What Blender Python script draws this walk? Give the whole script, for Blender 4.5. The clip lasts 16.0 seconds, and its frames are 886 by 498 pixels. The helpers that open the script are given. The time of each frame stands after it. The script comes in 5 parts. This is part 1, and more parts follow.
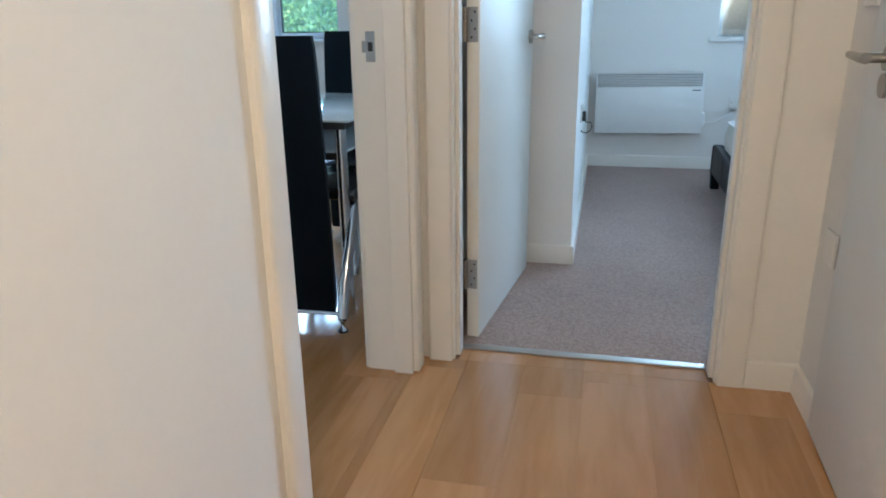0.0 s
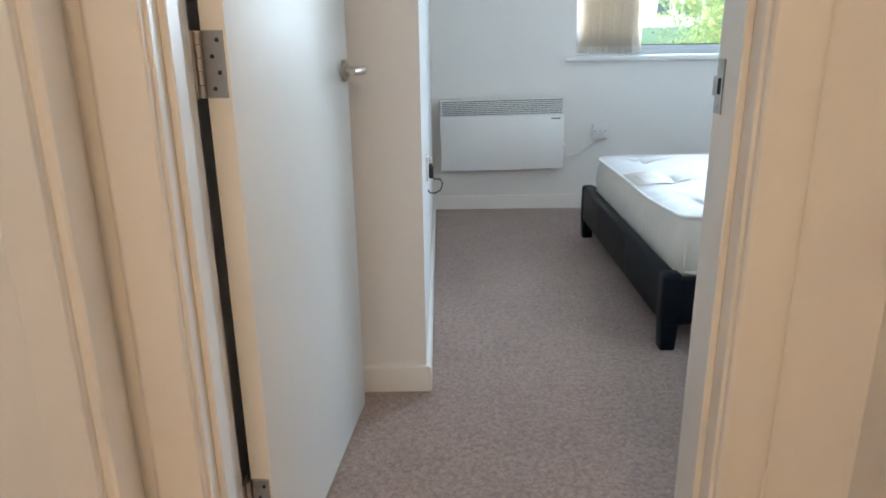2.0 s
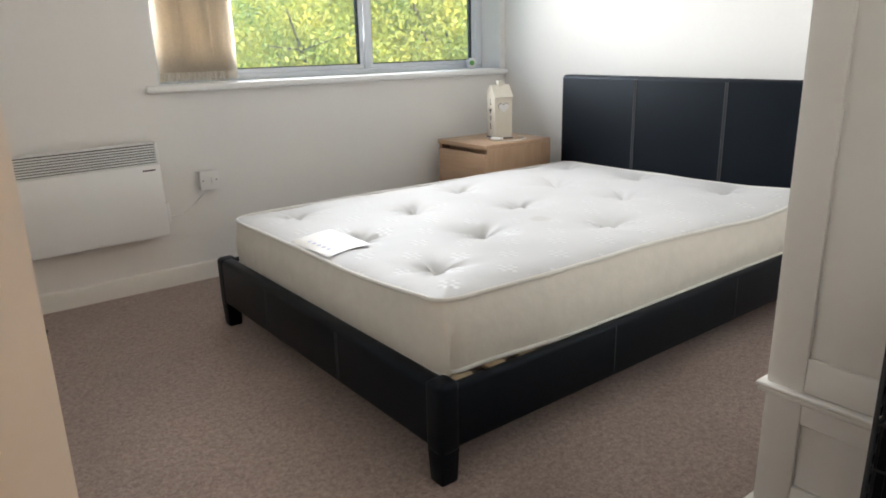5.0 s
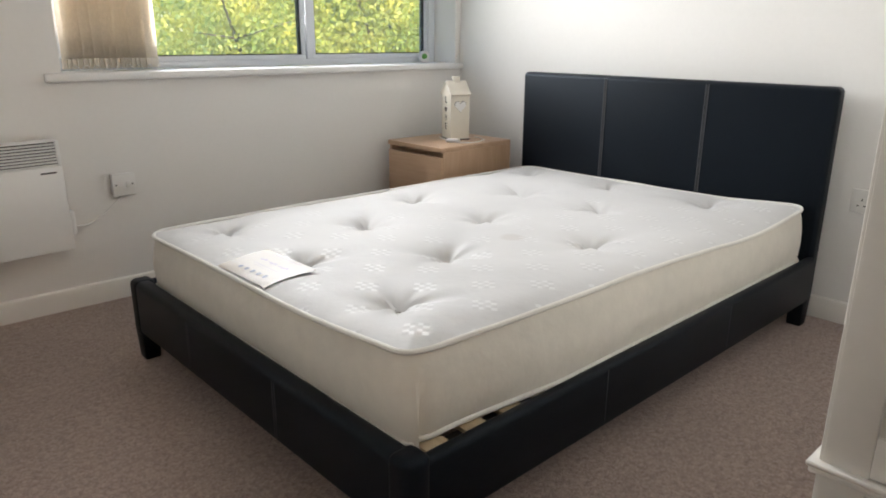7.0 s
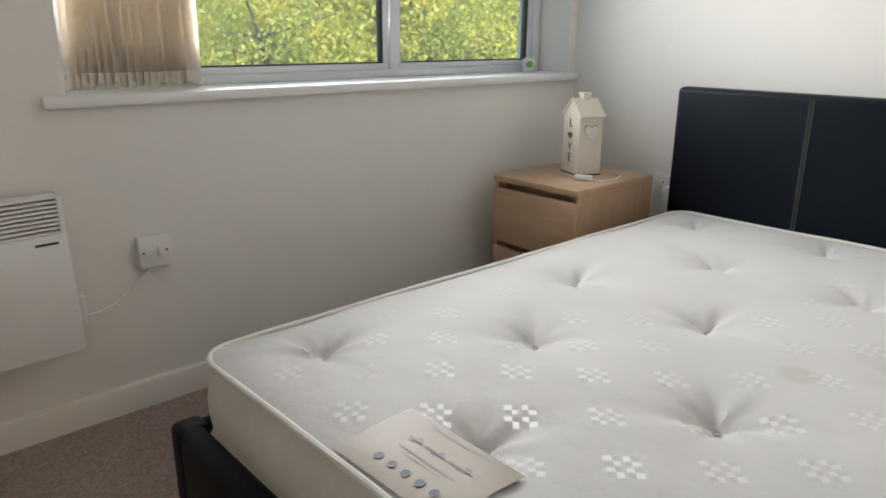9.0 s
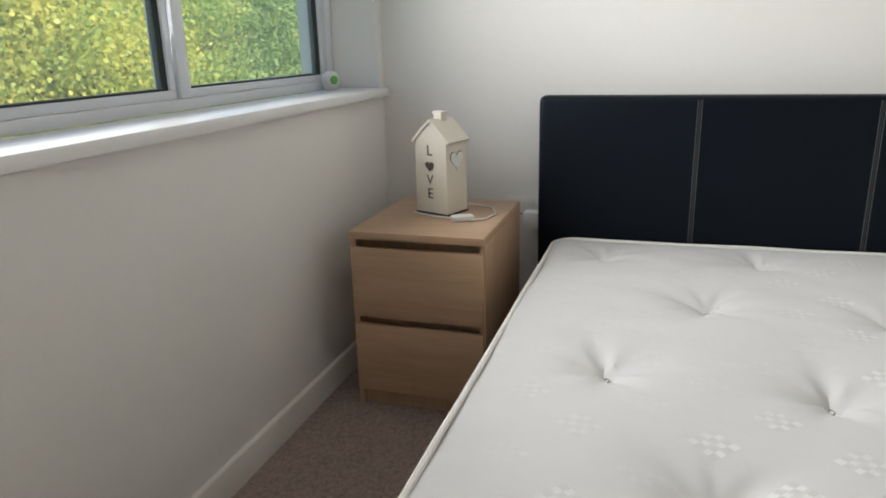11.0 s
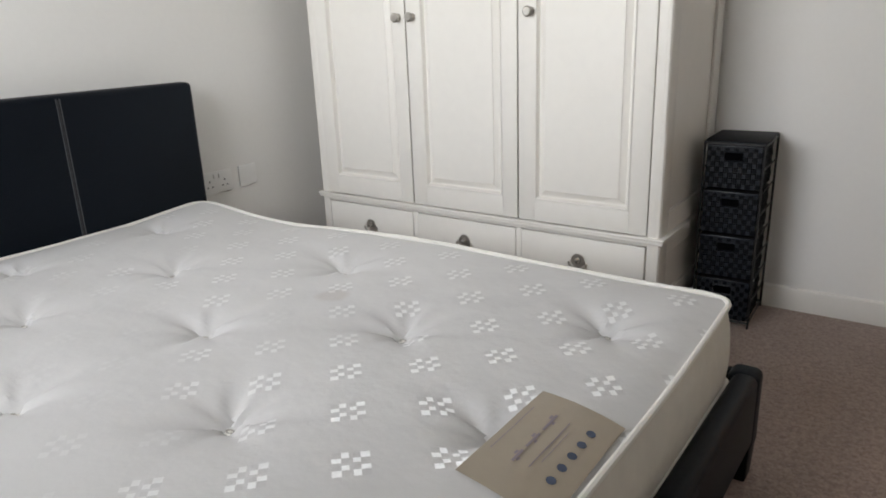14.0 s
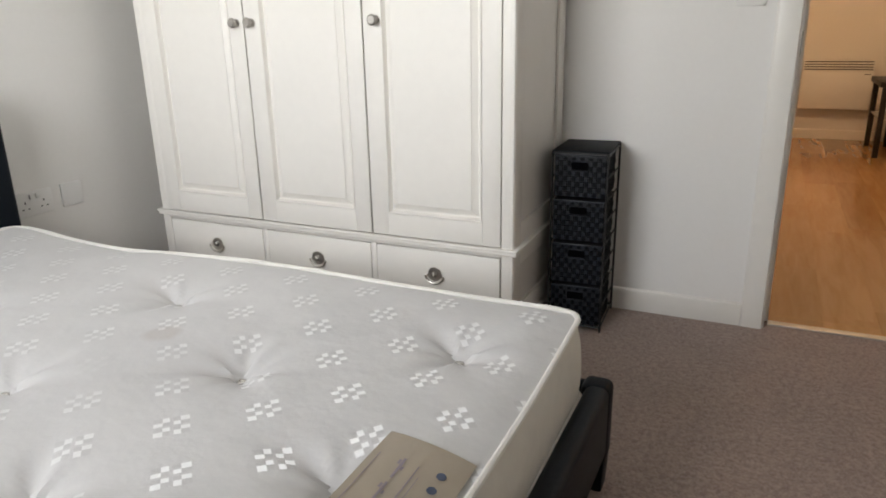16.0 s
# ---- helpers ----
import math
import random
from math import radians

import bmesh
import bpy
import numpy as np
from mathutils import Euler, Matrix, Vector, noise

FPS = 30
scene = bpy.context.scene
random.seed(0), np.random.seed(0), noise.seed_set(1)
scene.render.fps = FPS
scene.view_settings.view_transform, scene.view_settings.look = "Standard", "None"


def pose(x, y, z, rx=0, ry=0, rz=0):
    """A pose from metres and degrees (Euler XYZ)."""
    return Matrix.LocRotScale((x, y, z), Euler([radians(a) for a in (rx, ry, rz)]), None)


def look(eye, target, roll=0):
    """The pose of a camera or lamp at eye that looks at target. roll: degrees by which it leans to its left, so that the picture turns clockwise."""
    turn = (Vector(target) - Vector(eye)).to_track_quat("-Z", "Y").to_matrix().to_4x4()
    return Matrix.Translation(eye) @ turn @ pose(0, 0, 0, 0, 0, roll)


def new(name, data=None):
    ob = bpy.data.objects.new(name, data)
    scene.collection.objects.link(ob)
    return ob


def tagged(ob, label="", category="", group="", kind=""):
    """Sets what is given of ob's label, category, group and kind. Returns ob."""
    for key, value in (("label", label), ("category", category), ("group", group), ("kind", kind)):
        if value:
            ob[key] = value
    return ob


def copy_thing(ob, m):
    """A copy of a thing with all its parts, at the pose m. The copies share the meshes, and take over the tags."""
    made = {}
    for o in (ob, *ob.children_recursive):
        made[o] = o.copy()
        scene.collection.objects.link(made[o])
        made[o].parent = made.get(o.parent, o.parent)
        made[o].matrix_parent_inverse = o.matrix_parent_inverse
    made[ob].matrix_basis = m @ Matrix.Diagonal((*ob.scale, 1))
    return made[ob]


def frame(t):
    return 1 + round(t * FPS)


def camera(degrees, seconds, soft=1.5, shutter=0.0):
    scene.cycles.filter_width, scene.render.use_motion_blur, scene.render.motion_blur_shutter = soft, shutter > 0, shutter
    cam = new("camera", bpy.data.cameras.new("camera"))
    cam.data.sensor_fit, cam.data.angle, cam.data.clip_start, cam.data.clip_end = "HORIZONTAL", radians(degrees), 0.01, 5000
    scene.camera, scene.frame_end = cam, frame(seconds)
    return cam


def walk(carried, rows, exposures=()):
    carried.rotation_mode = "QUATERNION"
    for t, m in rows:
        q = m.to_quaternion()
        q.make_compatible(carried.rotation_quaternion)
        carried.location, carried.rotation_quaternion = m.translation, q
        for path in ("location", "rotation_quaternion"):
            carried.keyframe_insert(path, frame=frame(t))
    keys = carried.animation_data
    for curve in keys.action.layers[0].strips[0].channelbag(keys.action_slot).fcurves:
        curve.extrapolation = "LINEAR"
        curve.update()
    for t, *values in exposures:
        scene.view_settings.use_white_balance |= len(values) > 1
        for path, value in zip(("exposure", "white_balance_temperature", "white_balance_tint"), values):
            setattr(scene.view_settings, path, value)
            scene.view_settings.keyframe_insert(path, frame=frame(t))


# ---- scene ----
cam = camera(64.9, 16.0, soft=1.8)
PATH = [
    (0, (-2.193, -5.153, 1.034), (-2.617, -3.3, 0.414), -0.7),
    (0.5, (-2.185, -4.969, 1.041), (-2.441, -3.084, 0.422), -0.6),
    (1, (-2.219, -4.745, 1.039), (-2.419, -2.853, 0.424), -0.7),
    (1.5, (-2.243, -4.449, 1.074), (-2.369, -2.549, 0.463), -0.9),
    (2, (-2.241, -4.109, 1.072), (-2.241, -2.202, 0.47), -0.8),
    (2.5, (-2.273, -3.811, 1.069), (-2.161, -1.906, 0.468), -0.7),
    (3, (-2.309, -3.547, 1.045), (-2.065, -1.652, 0.454), -0.7),
    (3.5, (-2.321, -3.31, 1.051), (-1.893, -1.446, 0.467), -0.7),
    (4, (-2.352, -3.178, 1.046), (-1.663, -1.389, 0.477), -0.8),
    (4.5, (-2.404, -3.117, 1.05), (-1.411, -1.474, 0.489), -1.0),
    (5, (-2.398, -3.109, 1.059), (-1.224, -1.591, 0.495), -1.3),
    (5.2, (-2.413, -3.089, 1.05), (-1.188, -1.611, 0.491), -1.3),
    (7.5, (-2.138, -2.619, 1.045), (-0.834, -1.219, 0.463), 0.4),
    (8, (-2.063, -2.383, 1.068), (-0.801, -0.948, 0.48), 0.5),
    (10.3, (-1.823, -1.167, 1.058), (-0.31, 0.009, 0.486), -0.5),
    (10.5, (-1.803, -1.074, 1.058), (-0.201, -0.018, 0.494), -0.9),
    (11, (-1.759, -0.857, 1.056), (0.065, -0.265, 0.49), -1.5),
    (11.5, (-1.695, -0.67, 1.044), (0.221, -0.594, 0.475), -1.7),
    (12, (-1.678, -0.494, 1.035), (0.184, -0.946, 0.461), -2.1),
    (12.5, (-1.712, -0.356, 1.04), (-0.056, -1.314, 0.456), -2.3),
    (13, (-1.73, -0.331, 1.047), (-0.3, -1.595, 0.451), -2.4),
    (13.5, (-1.746, -0.335, 1.046), (-0.487, -1.765, 0.439), -2.3),
    (14, (-1.767, -0.353, 1.046), (-0.635, -1.884, 0.437), -2.2),
    (14.5, (-1.787, -0.369, 1.051), (-0.778, -1.984, 0.44), -2.1),
    (15, (-1.795, -0.385, 1.055), (-0.886, -2.058, 0.443), -1.8),
    (15.5, (-1.792, -0.408, 1.062), (-0.945, -2.113, 0.451), -1.4),
    (16, (-1.76, -0.456, 1.062), (-0.951, -2.18, 0.45), -1.1),
]
walk(cam, [(t, look(eye, target, roll)) for t, eye, target, roll in PATH],
     exposures=[(0.0, 1.74, 4480, -4), (0.5, 1.77, 4520, -3), (1.0, 1.88, 4550, 0), (1.5, 1.90, 5000, 2), (2.0, 1.76, 5300, 3), (2.5, 1.68, 5420, 4), (3.0, 1.60, 5560, 5), (3.5, 1.54, 5850, 7), (5.0, 1.45, 6600, 11), (7.5, 1.25, 6800, 12), (8.0, 1.1, 6850, 12),
                (11.0, 0.95, 6800, 11), (12.0, 1.0, 6850, 11), (13.0, 0.7, 6600, 12), (14.5, 0.85, 6700, 12), (16.0, 0.95, 6750, 12)])

# ---- world and light ----
world = bpy.data.worlds.new("world")
scene.world = world
world.use_nodes = True
wn = world.node_tree.nodes
sky = wn.new("ShaderNodeTexSky")
sky.sky_type = "NISHITA"
sky.sun_disc = False
sky.sun_elevation, sky.sun_rotation = radians(36.6), radians(212)
wn["Background"].inputs["Strength"].default_value = 0.15
world.node_tree.links.new(sky.outputs["Color"], wn["Background"].inputs["Color"])

sun = new("sun", bpy.data.lights.new("sun", "SUN"))
sun.data.energy, sun.data.angle, sun.data.color = 5.0, radians(8), (1.0, 0.95, 0.88)
sun.matrix_world = look((0, 0, 12), (10, 16, -2))


def window_light(name, x0, x1, z0, z1, power):
    """Sky light that comes in through the upper part of a window's opening."""
    lamp = new(name, bpy.data.lights.new(name, "AREA"))
    lamp.data.shape, lamp.data.size, lamp.data.size_y = "RECTANGLE", x1 - x0, z1 - z0
    lamp.data.energy, lamp.data.color, lamp.data.spread = power, (0.95, 0.98, 1.0), radians(124)
    lamp.matrix_world = look(((x0 + x1) / 2, 0.284, (z0 + z1) / 2), ((x0 + x1) / 2, -1.0, (z0 + z1) / 2 - 0.05))
    return lamp


window_light("bedroom_daylight", -1.40, 0.25, 1.03, 2.08, 18.8)
window_light("living_daylight", -6.9, -4.3, 1.40, 2.06, 28)
hall_lamp = new("hall_lamp", bpy.data.lights.new("hall_lamp", "POINT"))
hall_lamp.data.energy, hall_lamp.data.color, hall_lamp.data.shadow_soft_size = 14.0, (1.0, 0.62, 0.32), 0.11
hall_lamp.location = (-2.16, -5.7, 2.24)


# ---- materials ----
def material(name, color, rough=0.5, metal=0.0, scale=30.0, vary=0.06, bump=0.0, bump_scale=200.0, coat=0.0, big=2.5, spec=0.5, through_light=0.0):
    """A principled surface whose tone varies at two scales, with a fine relief."""
    m = bpy.data.materials.new(name)
    m.use_nodes = True
    n, l = m.node_tree.nodes, m.node_tree.links
    b = n["Principled BSDF"]
    b.inputs["Roughness"].default_value, b.inputs["Metallic"].default_value = rough, metal
    b.inputs["Coat Weight"].default_value = coat
    b.inputs["Specular IOR Level"].default_value = spec
    co = n.new("ShaderNodeTexCoord")
    fine, broad = n.new("ShaderNodeTexNoise"), n.new("ShaderNodeTexNoise")
    fine.inputs["Scale"].default_value, broad.inputs["Scale"].default_value = scale, big
    fine.inputs["Detail"].default_value = 6
    mixed = n.new("ShaderNodeMath")
    mixed.operation = "ADD"
    for tex in (fine, broad):
        l.new(co.outputs["Object"], tex.inputs["Vector"])
    l.new(fine.outputs["Fac"], mixed.inputs[0])
    l.new(broad.outputs["Fac"], mixed.inputs[1])
    ramp = n.new("ShaderNodeMapRange")
    ramp.inputs["From Min"].default_value, ramp.inputs["From Max"].default_value = 0.6, 1.4
    ramp.inputs["To Min"].default_value, ramp.inputs["To Max"].default_value = 1 - vary, 1 + vary
    l.new(mixed.outputs[0], ramp.inputs["Value"])
    tone = n.new("ShaderNodeVectorMath")
    tone.operation = "SCALE"
    tone.inputs[0].default_value = color
    l.new(ramp.outputs["Result"], tone.inputs["Scale"])
    l.new(tone.outputs["Vector"], b.inputs["Base Color"])
    if bump:
        grit, bp = n.new("ShaderNodeTexNoise"), n.new("ShaderNodeBump")
        grit.inputs["Scale"].default_value, grit.inputs["Detail"].default_value = bump_scale, 4
        l.new(co.outputs["Object"], grit.inputs["Vector"])
        l.new(grit.outputs["Fac"], bp.inputs["Height"])
        bp.inputs["Strength"].default_value, bp.inputs["Distance"].default_value = bump, 0.004
        l.new(bp.outputs["Normal"], b.inputs["Normal"])
    if through_light:
        soft, mix = n.new("ShaderNodeBsdfTranslucent"), n.new("ShaderNodeMixShader")
        l.new(tone.outputs["Vector"], soft.inputs["Color"])
        mix.inputs["Fac"].default_value = through_light
        l.new(b.outputs["BSDF"], mix.inputs[1])
        l.new(soft.outputs["BSDF"], mix.inputs[2])
        l.new(mix.outputs["Shader"], n["Material Output"].inputs["Surface"])
    return m


def wood(name, color, dark, rough, along="y", stretch=14.0, scale=5.0, coat=0.0, random_tone=0.12):
    """Wood with grain along one axis; each piece has its own tone and its own stretch of grain."""
    m = bpy.data.materials.new(name)
    m.use_nodes = True
    n, l = m.node_tree.nodes, m.node_tree.links
    b = n["Principled BSDF"]
    b.inputs["Roughness"].default_value, b.inputs["Coat Weight"].default_value = rough, coat
    co, mp, info = n.new("ShaderNodeTexCoord"), n.new("ShaderNodeMapping"), n.new("ShaderNodeObjectInfo")
    s = {"x": (1, stretch, stretch), "y": (stretch, 1, stretch), "z": (stretch, stretch, 1)}[along]
    mp.inputs["Scale"].default_value = s
    shift = n.new("ShaderNodeVectorMath")
    shift.operation = "SCALE"
    shift.inputs[0].default_value = (37.0, 53.0, 11.0)
    l.new(info.outputs["Random"], shift.inputs["Scale"])
    l.new(shift.outputs["Vector"], mp.inputs["Location"])
    l.new(co.outputs["Object"], mp.inputs["Vector"])
    grain, broad = n.new("ShaderNodeTexNoise"), n.new("ShaderNodeTexNoise")
    grain.inputs["Scale"].default_value, grain.inputs["Detail"].default_value, grain.inputs["Distortion"].default_value = scale, 8, 0.6
    broad.inputs["Scale"].default_value = 1.2
    l.new(mp.outputs["Vector"], grain.inputs["Vector"])
    l.new(mp.outputs["Vector"], broad.inputs["Vector"])
    add = n.new("ShaderNodeMath")
    add.operation = "MULTIPLY_ADD"
    add.inputs[1].default_value = 0.6
    l.new(broad.outputs["Fac"], add.inputs[0])
    l.new(grain.outputs["Fac"], add.inputs[2])
    ramp = n.new("ShaderNodeValToRGB")
    ramp.color_ramp.elements[0].position, ramp.color_ramp.elements[1].position = 0.55, 1.0
    ramp.color_ramp.elements[0].color, ramp.color_ramp.elements[1].color = (*dark, 1), (*color, 1)
    l.new(add.outputs[0], ramp.inputs["Fac"])
    var = n.new("ShaderNodeMapRange")
    var.inputs["To Min"].default_value, var.inputs["To Max"].default_value = 1 - random_tone, 1 + random_tone
    l.new(info.outputs["Random"], var.inputs["Value"])
    tone = n.new("ShaderNodeVectorMath")
    tone.operation = "SCALE"
    l.new(ramp.outputs["Color"], tone.inputs[0])
    l.new(var.outputs["Result"], tone.inputs["Scale"])
    l.new(tone.outputs["Vector"], b.inputs["Base Color"])
    bp = n.new("ShaderNodeBump")
    bp.inputs["Strength"].default_value, bp.inputs["Distance"].default_value = 0.12, 0.001
    l.new(grain.outputs["Fac"], bp.inputs["Height"])
    l.new(bp.outputs["Normal"], b.inputs["Normal"])
    return m


def carpet_material():
    m = bpy.data.materials.new("carpet")
    m.use_nodes = True
    n, l = m.node_tree.nodes, m.node_tree.links
    b = n["Principled BSDF"]
    b.inputs["Roughness"].default_value, b.inputs["Specular IOR Level"].default_value = 0.95, 0.1
    b.inputs["Sheen Weight"].default_value = 0.25
    co = n.new("ShaderNodeTexCoord")
    tuft, fleck, broad, cell = n.new("ShaderNodeTexNoise"), n.new("ShaderNodeTexNoise"), n.new("ShaderNodeTexNoise"), n.new("ShaderNodeTexVoronoi")
    tuft.inputs["Scale"].default_value, tuft.inputs["Detail"].default_value = 420, 3
    fleck.inputs["Scale"].default_value, fleck.inputs["Detail"].default_value, fleck.inputs["Roughness"].default_value = 62, 5, 0.62
    broad.inputs["Scale"].default_value, broad.inputs["Detail"].default_value, broad.inputs["Roughness"].default_value = 2.2, 7, 0.72
    cell.inputs["Scale"].default_value = 190
    for tex in (tuft, fleck, broad, cell):
        l.new(co.outputs["Object"], tex.inputs["Vector"])
    pick = n.new("ShaderNodeSeparateColor")
    l.new(cell.outputs["Color"], pick.inputs["Color"])
    mingle = n.new("ShaderNodeMath")
    mingle.operation = "MULTIPLY_ADD"
    mingle.inputs[1].default_value = 0.36
    l.new(pick.outputs["Red"], mingle.inputs[0])
    l.new(fleck.outputs["Fac"], mingle.inputs[2])
    ramp = n.new("ShaderNodeValToRGB")
    e = ramp.color_ramp.elements
    e[0].position, e[0].color = 0.34, (0.27, 0.195, 0.165, 1)
    e[1].position, e[1].color = 1.0, (0.56, 0.447, 0.393, 1)
    mid = e.new(0.66)
    mid.color = (0.42, 0.316, 0.27, 1)
    l.new(mingle.outputs[0], ramp.inputs["Fac"])
    var = n.new("ShaderNodeMapRange")
    var.inputs["From Min"].default_value, var.inputs["From Max"].default_value = 0.3, 0.7
    var.inputs["To Min"].default_value, var.inputs["To Max"].default_value = 0.88, 1.12
    l.new(broad.outputs["Fac"], var.inputs["Value"])
    tone = n.new("ShaderNodeVectorMath")
    tone.operation = "SCALE"
    l.new(ramp.outputs["Color"], tone.inputs[0])
    l.new(var.outputs["Result"], tone.inputs["Scale"])
    l.new(tone.outputs["Vector"], b.inputs["Base Color"])
    add = n.new("ShaderNodeMath")
    add.operation = "ADD"
    l.new(tuft.outputs["Fac"], add.inputs[0])
    l.new(fleck.outputs["Fac"], add.inputs[1])
    bp = n.new("ShaderNodeBump")
    bp.inputs["Strength"].default_value, bp.inputs["Distance"].default_value = 0.85, 0.007
    l.new(add.outputs[0], bp.inputs["Height"])
    l.new(bp.outputs["Normal"], b.inputs["Normal"])
    return m


def mattress_material():
    """White damask ticking: clusters of small satin squares woven into a matt ground."""
    m = bpy.data.materials.new("damask_ticking")
    m.use_nodes = True
    n, l = m.node_tree.nodes, m.node_tree.links
    b = n["Principled BSDF"]
    co, sep = n.new("ShaderNodeTexCoord"), n.new("ShaderNodeSeparateXYZ")
    l.new(co.outputs["Object"], sep.inputs["Vector"])

    def op(kind, a, c=0.0, d=0.0):
        node = n.new("ShaderNodeMath")
        node.operation = kind
        for k, v in enumerate((a, c, d)):
            if isinstance(v, (int, float)):
                node.inputs[k].default_value = v
            else:
                l.new(v, node.inputs[k])
        return node.outputs[0]

    px, py, size = 0.205, 0.205, 0.0140

    def cluster(ox, oy):
        u = op("SUBTRACT", op("MODULO", op("ADD", sep.outputs["X"], 50 * px + ox), px), px / 2)
        v = op("SUBTRACT", op("MODULO", op("ADD", sep.outputs["Y"], 50 * py + oy), py), py / 2)
        # four small chequers, set on the diagonal of the bed
        a, c = op("MULTIPLY", op("ADD", u, v), -0.7071), op("MULTIPLY", op("SUBTRACT", u, v), 0.7071)
        ia, ic = op("FLOOR", op("DIVIDE", a, size)), op("FLOOR", op("DIVIDE", c, size))
        inside = op("MULTIPLY", op("COMPARE", ia, -0.5, 1.6), op("COMPARE", ic, -0.5, 1.6))
        gap = op("MULTIPLY", op("GREATER_THAN", op("ABSOLUTE", a), 0.0030), op("GREATER_THAN", op("ABSOLUTE", c), 0.0030))
        odd = op("MODULO", op("ADD", op("ADD", ia, ic), 100), 2)
        block = op("MULTIPLY", inside, gap)
        return op("MULTIPLY", block, op("SUBTRACT", 1.0, odd)), op("MULTIPLY", block, odd)

    broad = n.new("ShaderNodeTexNoise")
    broad.inputs["Scale"].default_value, broad.inputs["Detail"].default_value = 3.0, 5
    l.new(co.outputs["Object"], broad.inputs["Vector"])
    # angle-dependent satin sheen put into the colour: checks fade by position and noise
    sheen_fade = n.new("ShaderNodeMapRange")
    sheen_fade.inputs["From Min"].default_value, sheen_fade.inputs["From Max"].default_value = 0.42, 0.58
    sheen_fade.inputs["To Min"].default_value, sheen_fade.inputs["To Max"].default_value = 0.10, 1.0
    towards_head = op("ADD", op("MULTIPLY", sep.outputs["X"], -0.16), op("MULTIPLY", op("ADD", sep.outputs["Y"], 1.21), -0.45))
    l.new(op("ADD", towards_head, op("SUBTRACT", broad.outputs["Fac"], 0.04)), sheen_fade.inputs["Value"])
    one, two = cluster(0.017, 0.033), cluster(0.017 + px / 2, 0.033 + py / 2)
    mask = op("MULTIPLY", op("MAXIMUM", one[0], two[0]), sheen_fade.outputs["Result"])
    dim = op("MULTIPLY", op("MAXIMUM", one[1], two[1]), sheen_fade.outputs["Result"])
    mix = n.new("ShaderNodeMix")
    mix.data_type = "RGBA"
    mix.inputs["A"].default_value, mix.inputs["B"].default_value = (0.61, 0.60, 0.59, 1), (0.685, 0.68, 0.675, 1)
    l.new(mask, mix.inputs["Factor"])
    ground = n.new("ShaderNodeMix")
    ground.data_type = "RGBA"
    ground.inputs["A"].default_value, ground.inputs["B"].default_value = (0.605, 0.597, 0.593, 1), (0.565, 0.557, 0.553, 1)
    l.new(dim, ground.inputs["Factor"])
    l.new(ground.outputs["Result"], mix.inputs["A"])
    var = n.new("ShaderNodeMapRange")
    var.inputs["From Min"].default_value, var.inputs["From Max"].default_value = 0.3, 0.7
    var.inputs["To Min"].default_value, var.inputs["To Max"].default_value = 0.95, 1.04
    l.new(broad.outputs["Fac"], var.inputs["Value"])
    tone = n.new("ShaderNodeVectorMath")
    tone.operation = "SCALE"
    # one faint brown stain
    off = n.new("ShaderNodeVectorMath")
    off.operation = "DISTANCE"
    flat = n.new("ShaderNodeCombineXYZ")
    l.new(sep.outputs["X"], flat.inputs["X"])
    l.new(sep.outputs["Y"], flat.inputs["Y"])
    l.new(flat.outputs["Vector"], off.inputs[0])
    off.inputs[1].default_value = (-0.652, -1.424, 0)
    edge = op("ADD", off.outputs["Value"], op("MULTIPLY", op("SUBTRACT", broad.outputs["Fac"], 0.5), 0.08))
    spot = n.new("ShaderNodeMapRange")
    spot.inputs["From Min"].default_value, spot.inputs["From Max"].default_value = 0.028, 0.045
    spot.inputs["To Min"].default_value, spot.inputs["To Max"].default_value = 0.35, 0.0
    l.new(edge, spot.inputs["Value"])
    stained = n.new("ShaderNodeMix")
    stained.data_type = "RGBA"
    stained.inputs["B"].default_value = (0.42, 0.36, 0.32, 1)
    l.new(spot.outputs["Result"], stained.inputs["Factor"])
    l.new(mix.outputs["Result"], stained.inputs["A"])
    l.new(stained.outputs["Result"], tone.inputs[0])
    l.new(var.outputs["Result"], tone.inputs["Scale"])
    l.new(tone.outputs["Vector"], b.inputs["Base Color"])
    l.new(op("MULTIPLY_ADD", mask, 0.38, 0.55), b.inputs["Roughness"])
    l.new(op("MULTIPLY_ADD", mask, -0.19, 0.19), b.inputs["Specular IOR Level"])
    b.inputs["Sheen Weight"].default_value = 0.2
    # the satin floats of the squares lie tilted towards the window wall
    satin, lay_, tilt, share = n.new("ShaderNodeBsdfGlossy"), n.new("ShaderNodeMixShader"), n.new("ShaderNodeCombineXYZ"), n.new("ShaderNodeMath")
    satin.inputs["Roughness"].default_value = 0.5
    tilt.inputs["Y"].default_value, tilt.inputs["Z"].default_value = 0.77, 0.64
    l.new(tilt.outputs["Vector"], satin.inputs["Normal"])
    share.operation = "MULTIPLY"
    share.inputs[1].default_value = 0.23
    l.new(mask, share.inputs[0])
    l.new(share.outputs[0], lay_.inputs["Fac"])
    l.new(b.outputs["BSDF"], lay_.inputs[1])
    l.new(satin.outputs["BSDF"], lay_.inputs[2])
    l.new(lay_.outputs["Shader"], n["Material Output"].inputs["Surface"])
    weave, bp = n.new("ShaderNodeTexNoise"), n.new("ShaderNodeBump")
    weave.inputs["Scale"].default_value = 14
    weave.inputs["Detail"].default_value = 8
    l.new(co.outputs["Object"], weave.inputs["Vector"])
    l.new(weave.outputs["Fac"], bp.inputs["Height"])
    bp.inputs["Strength"].default_value, bp.inputs["Distance"].default_value = 0.25, 0.012
    l.new(bp.outputs["Normal"], b.inputs["Normal"])
    return m


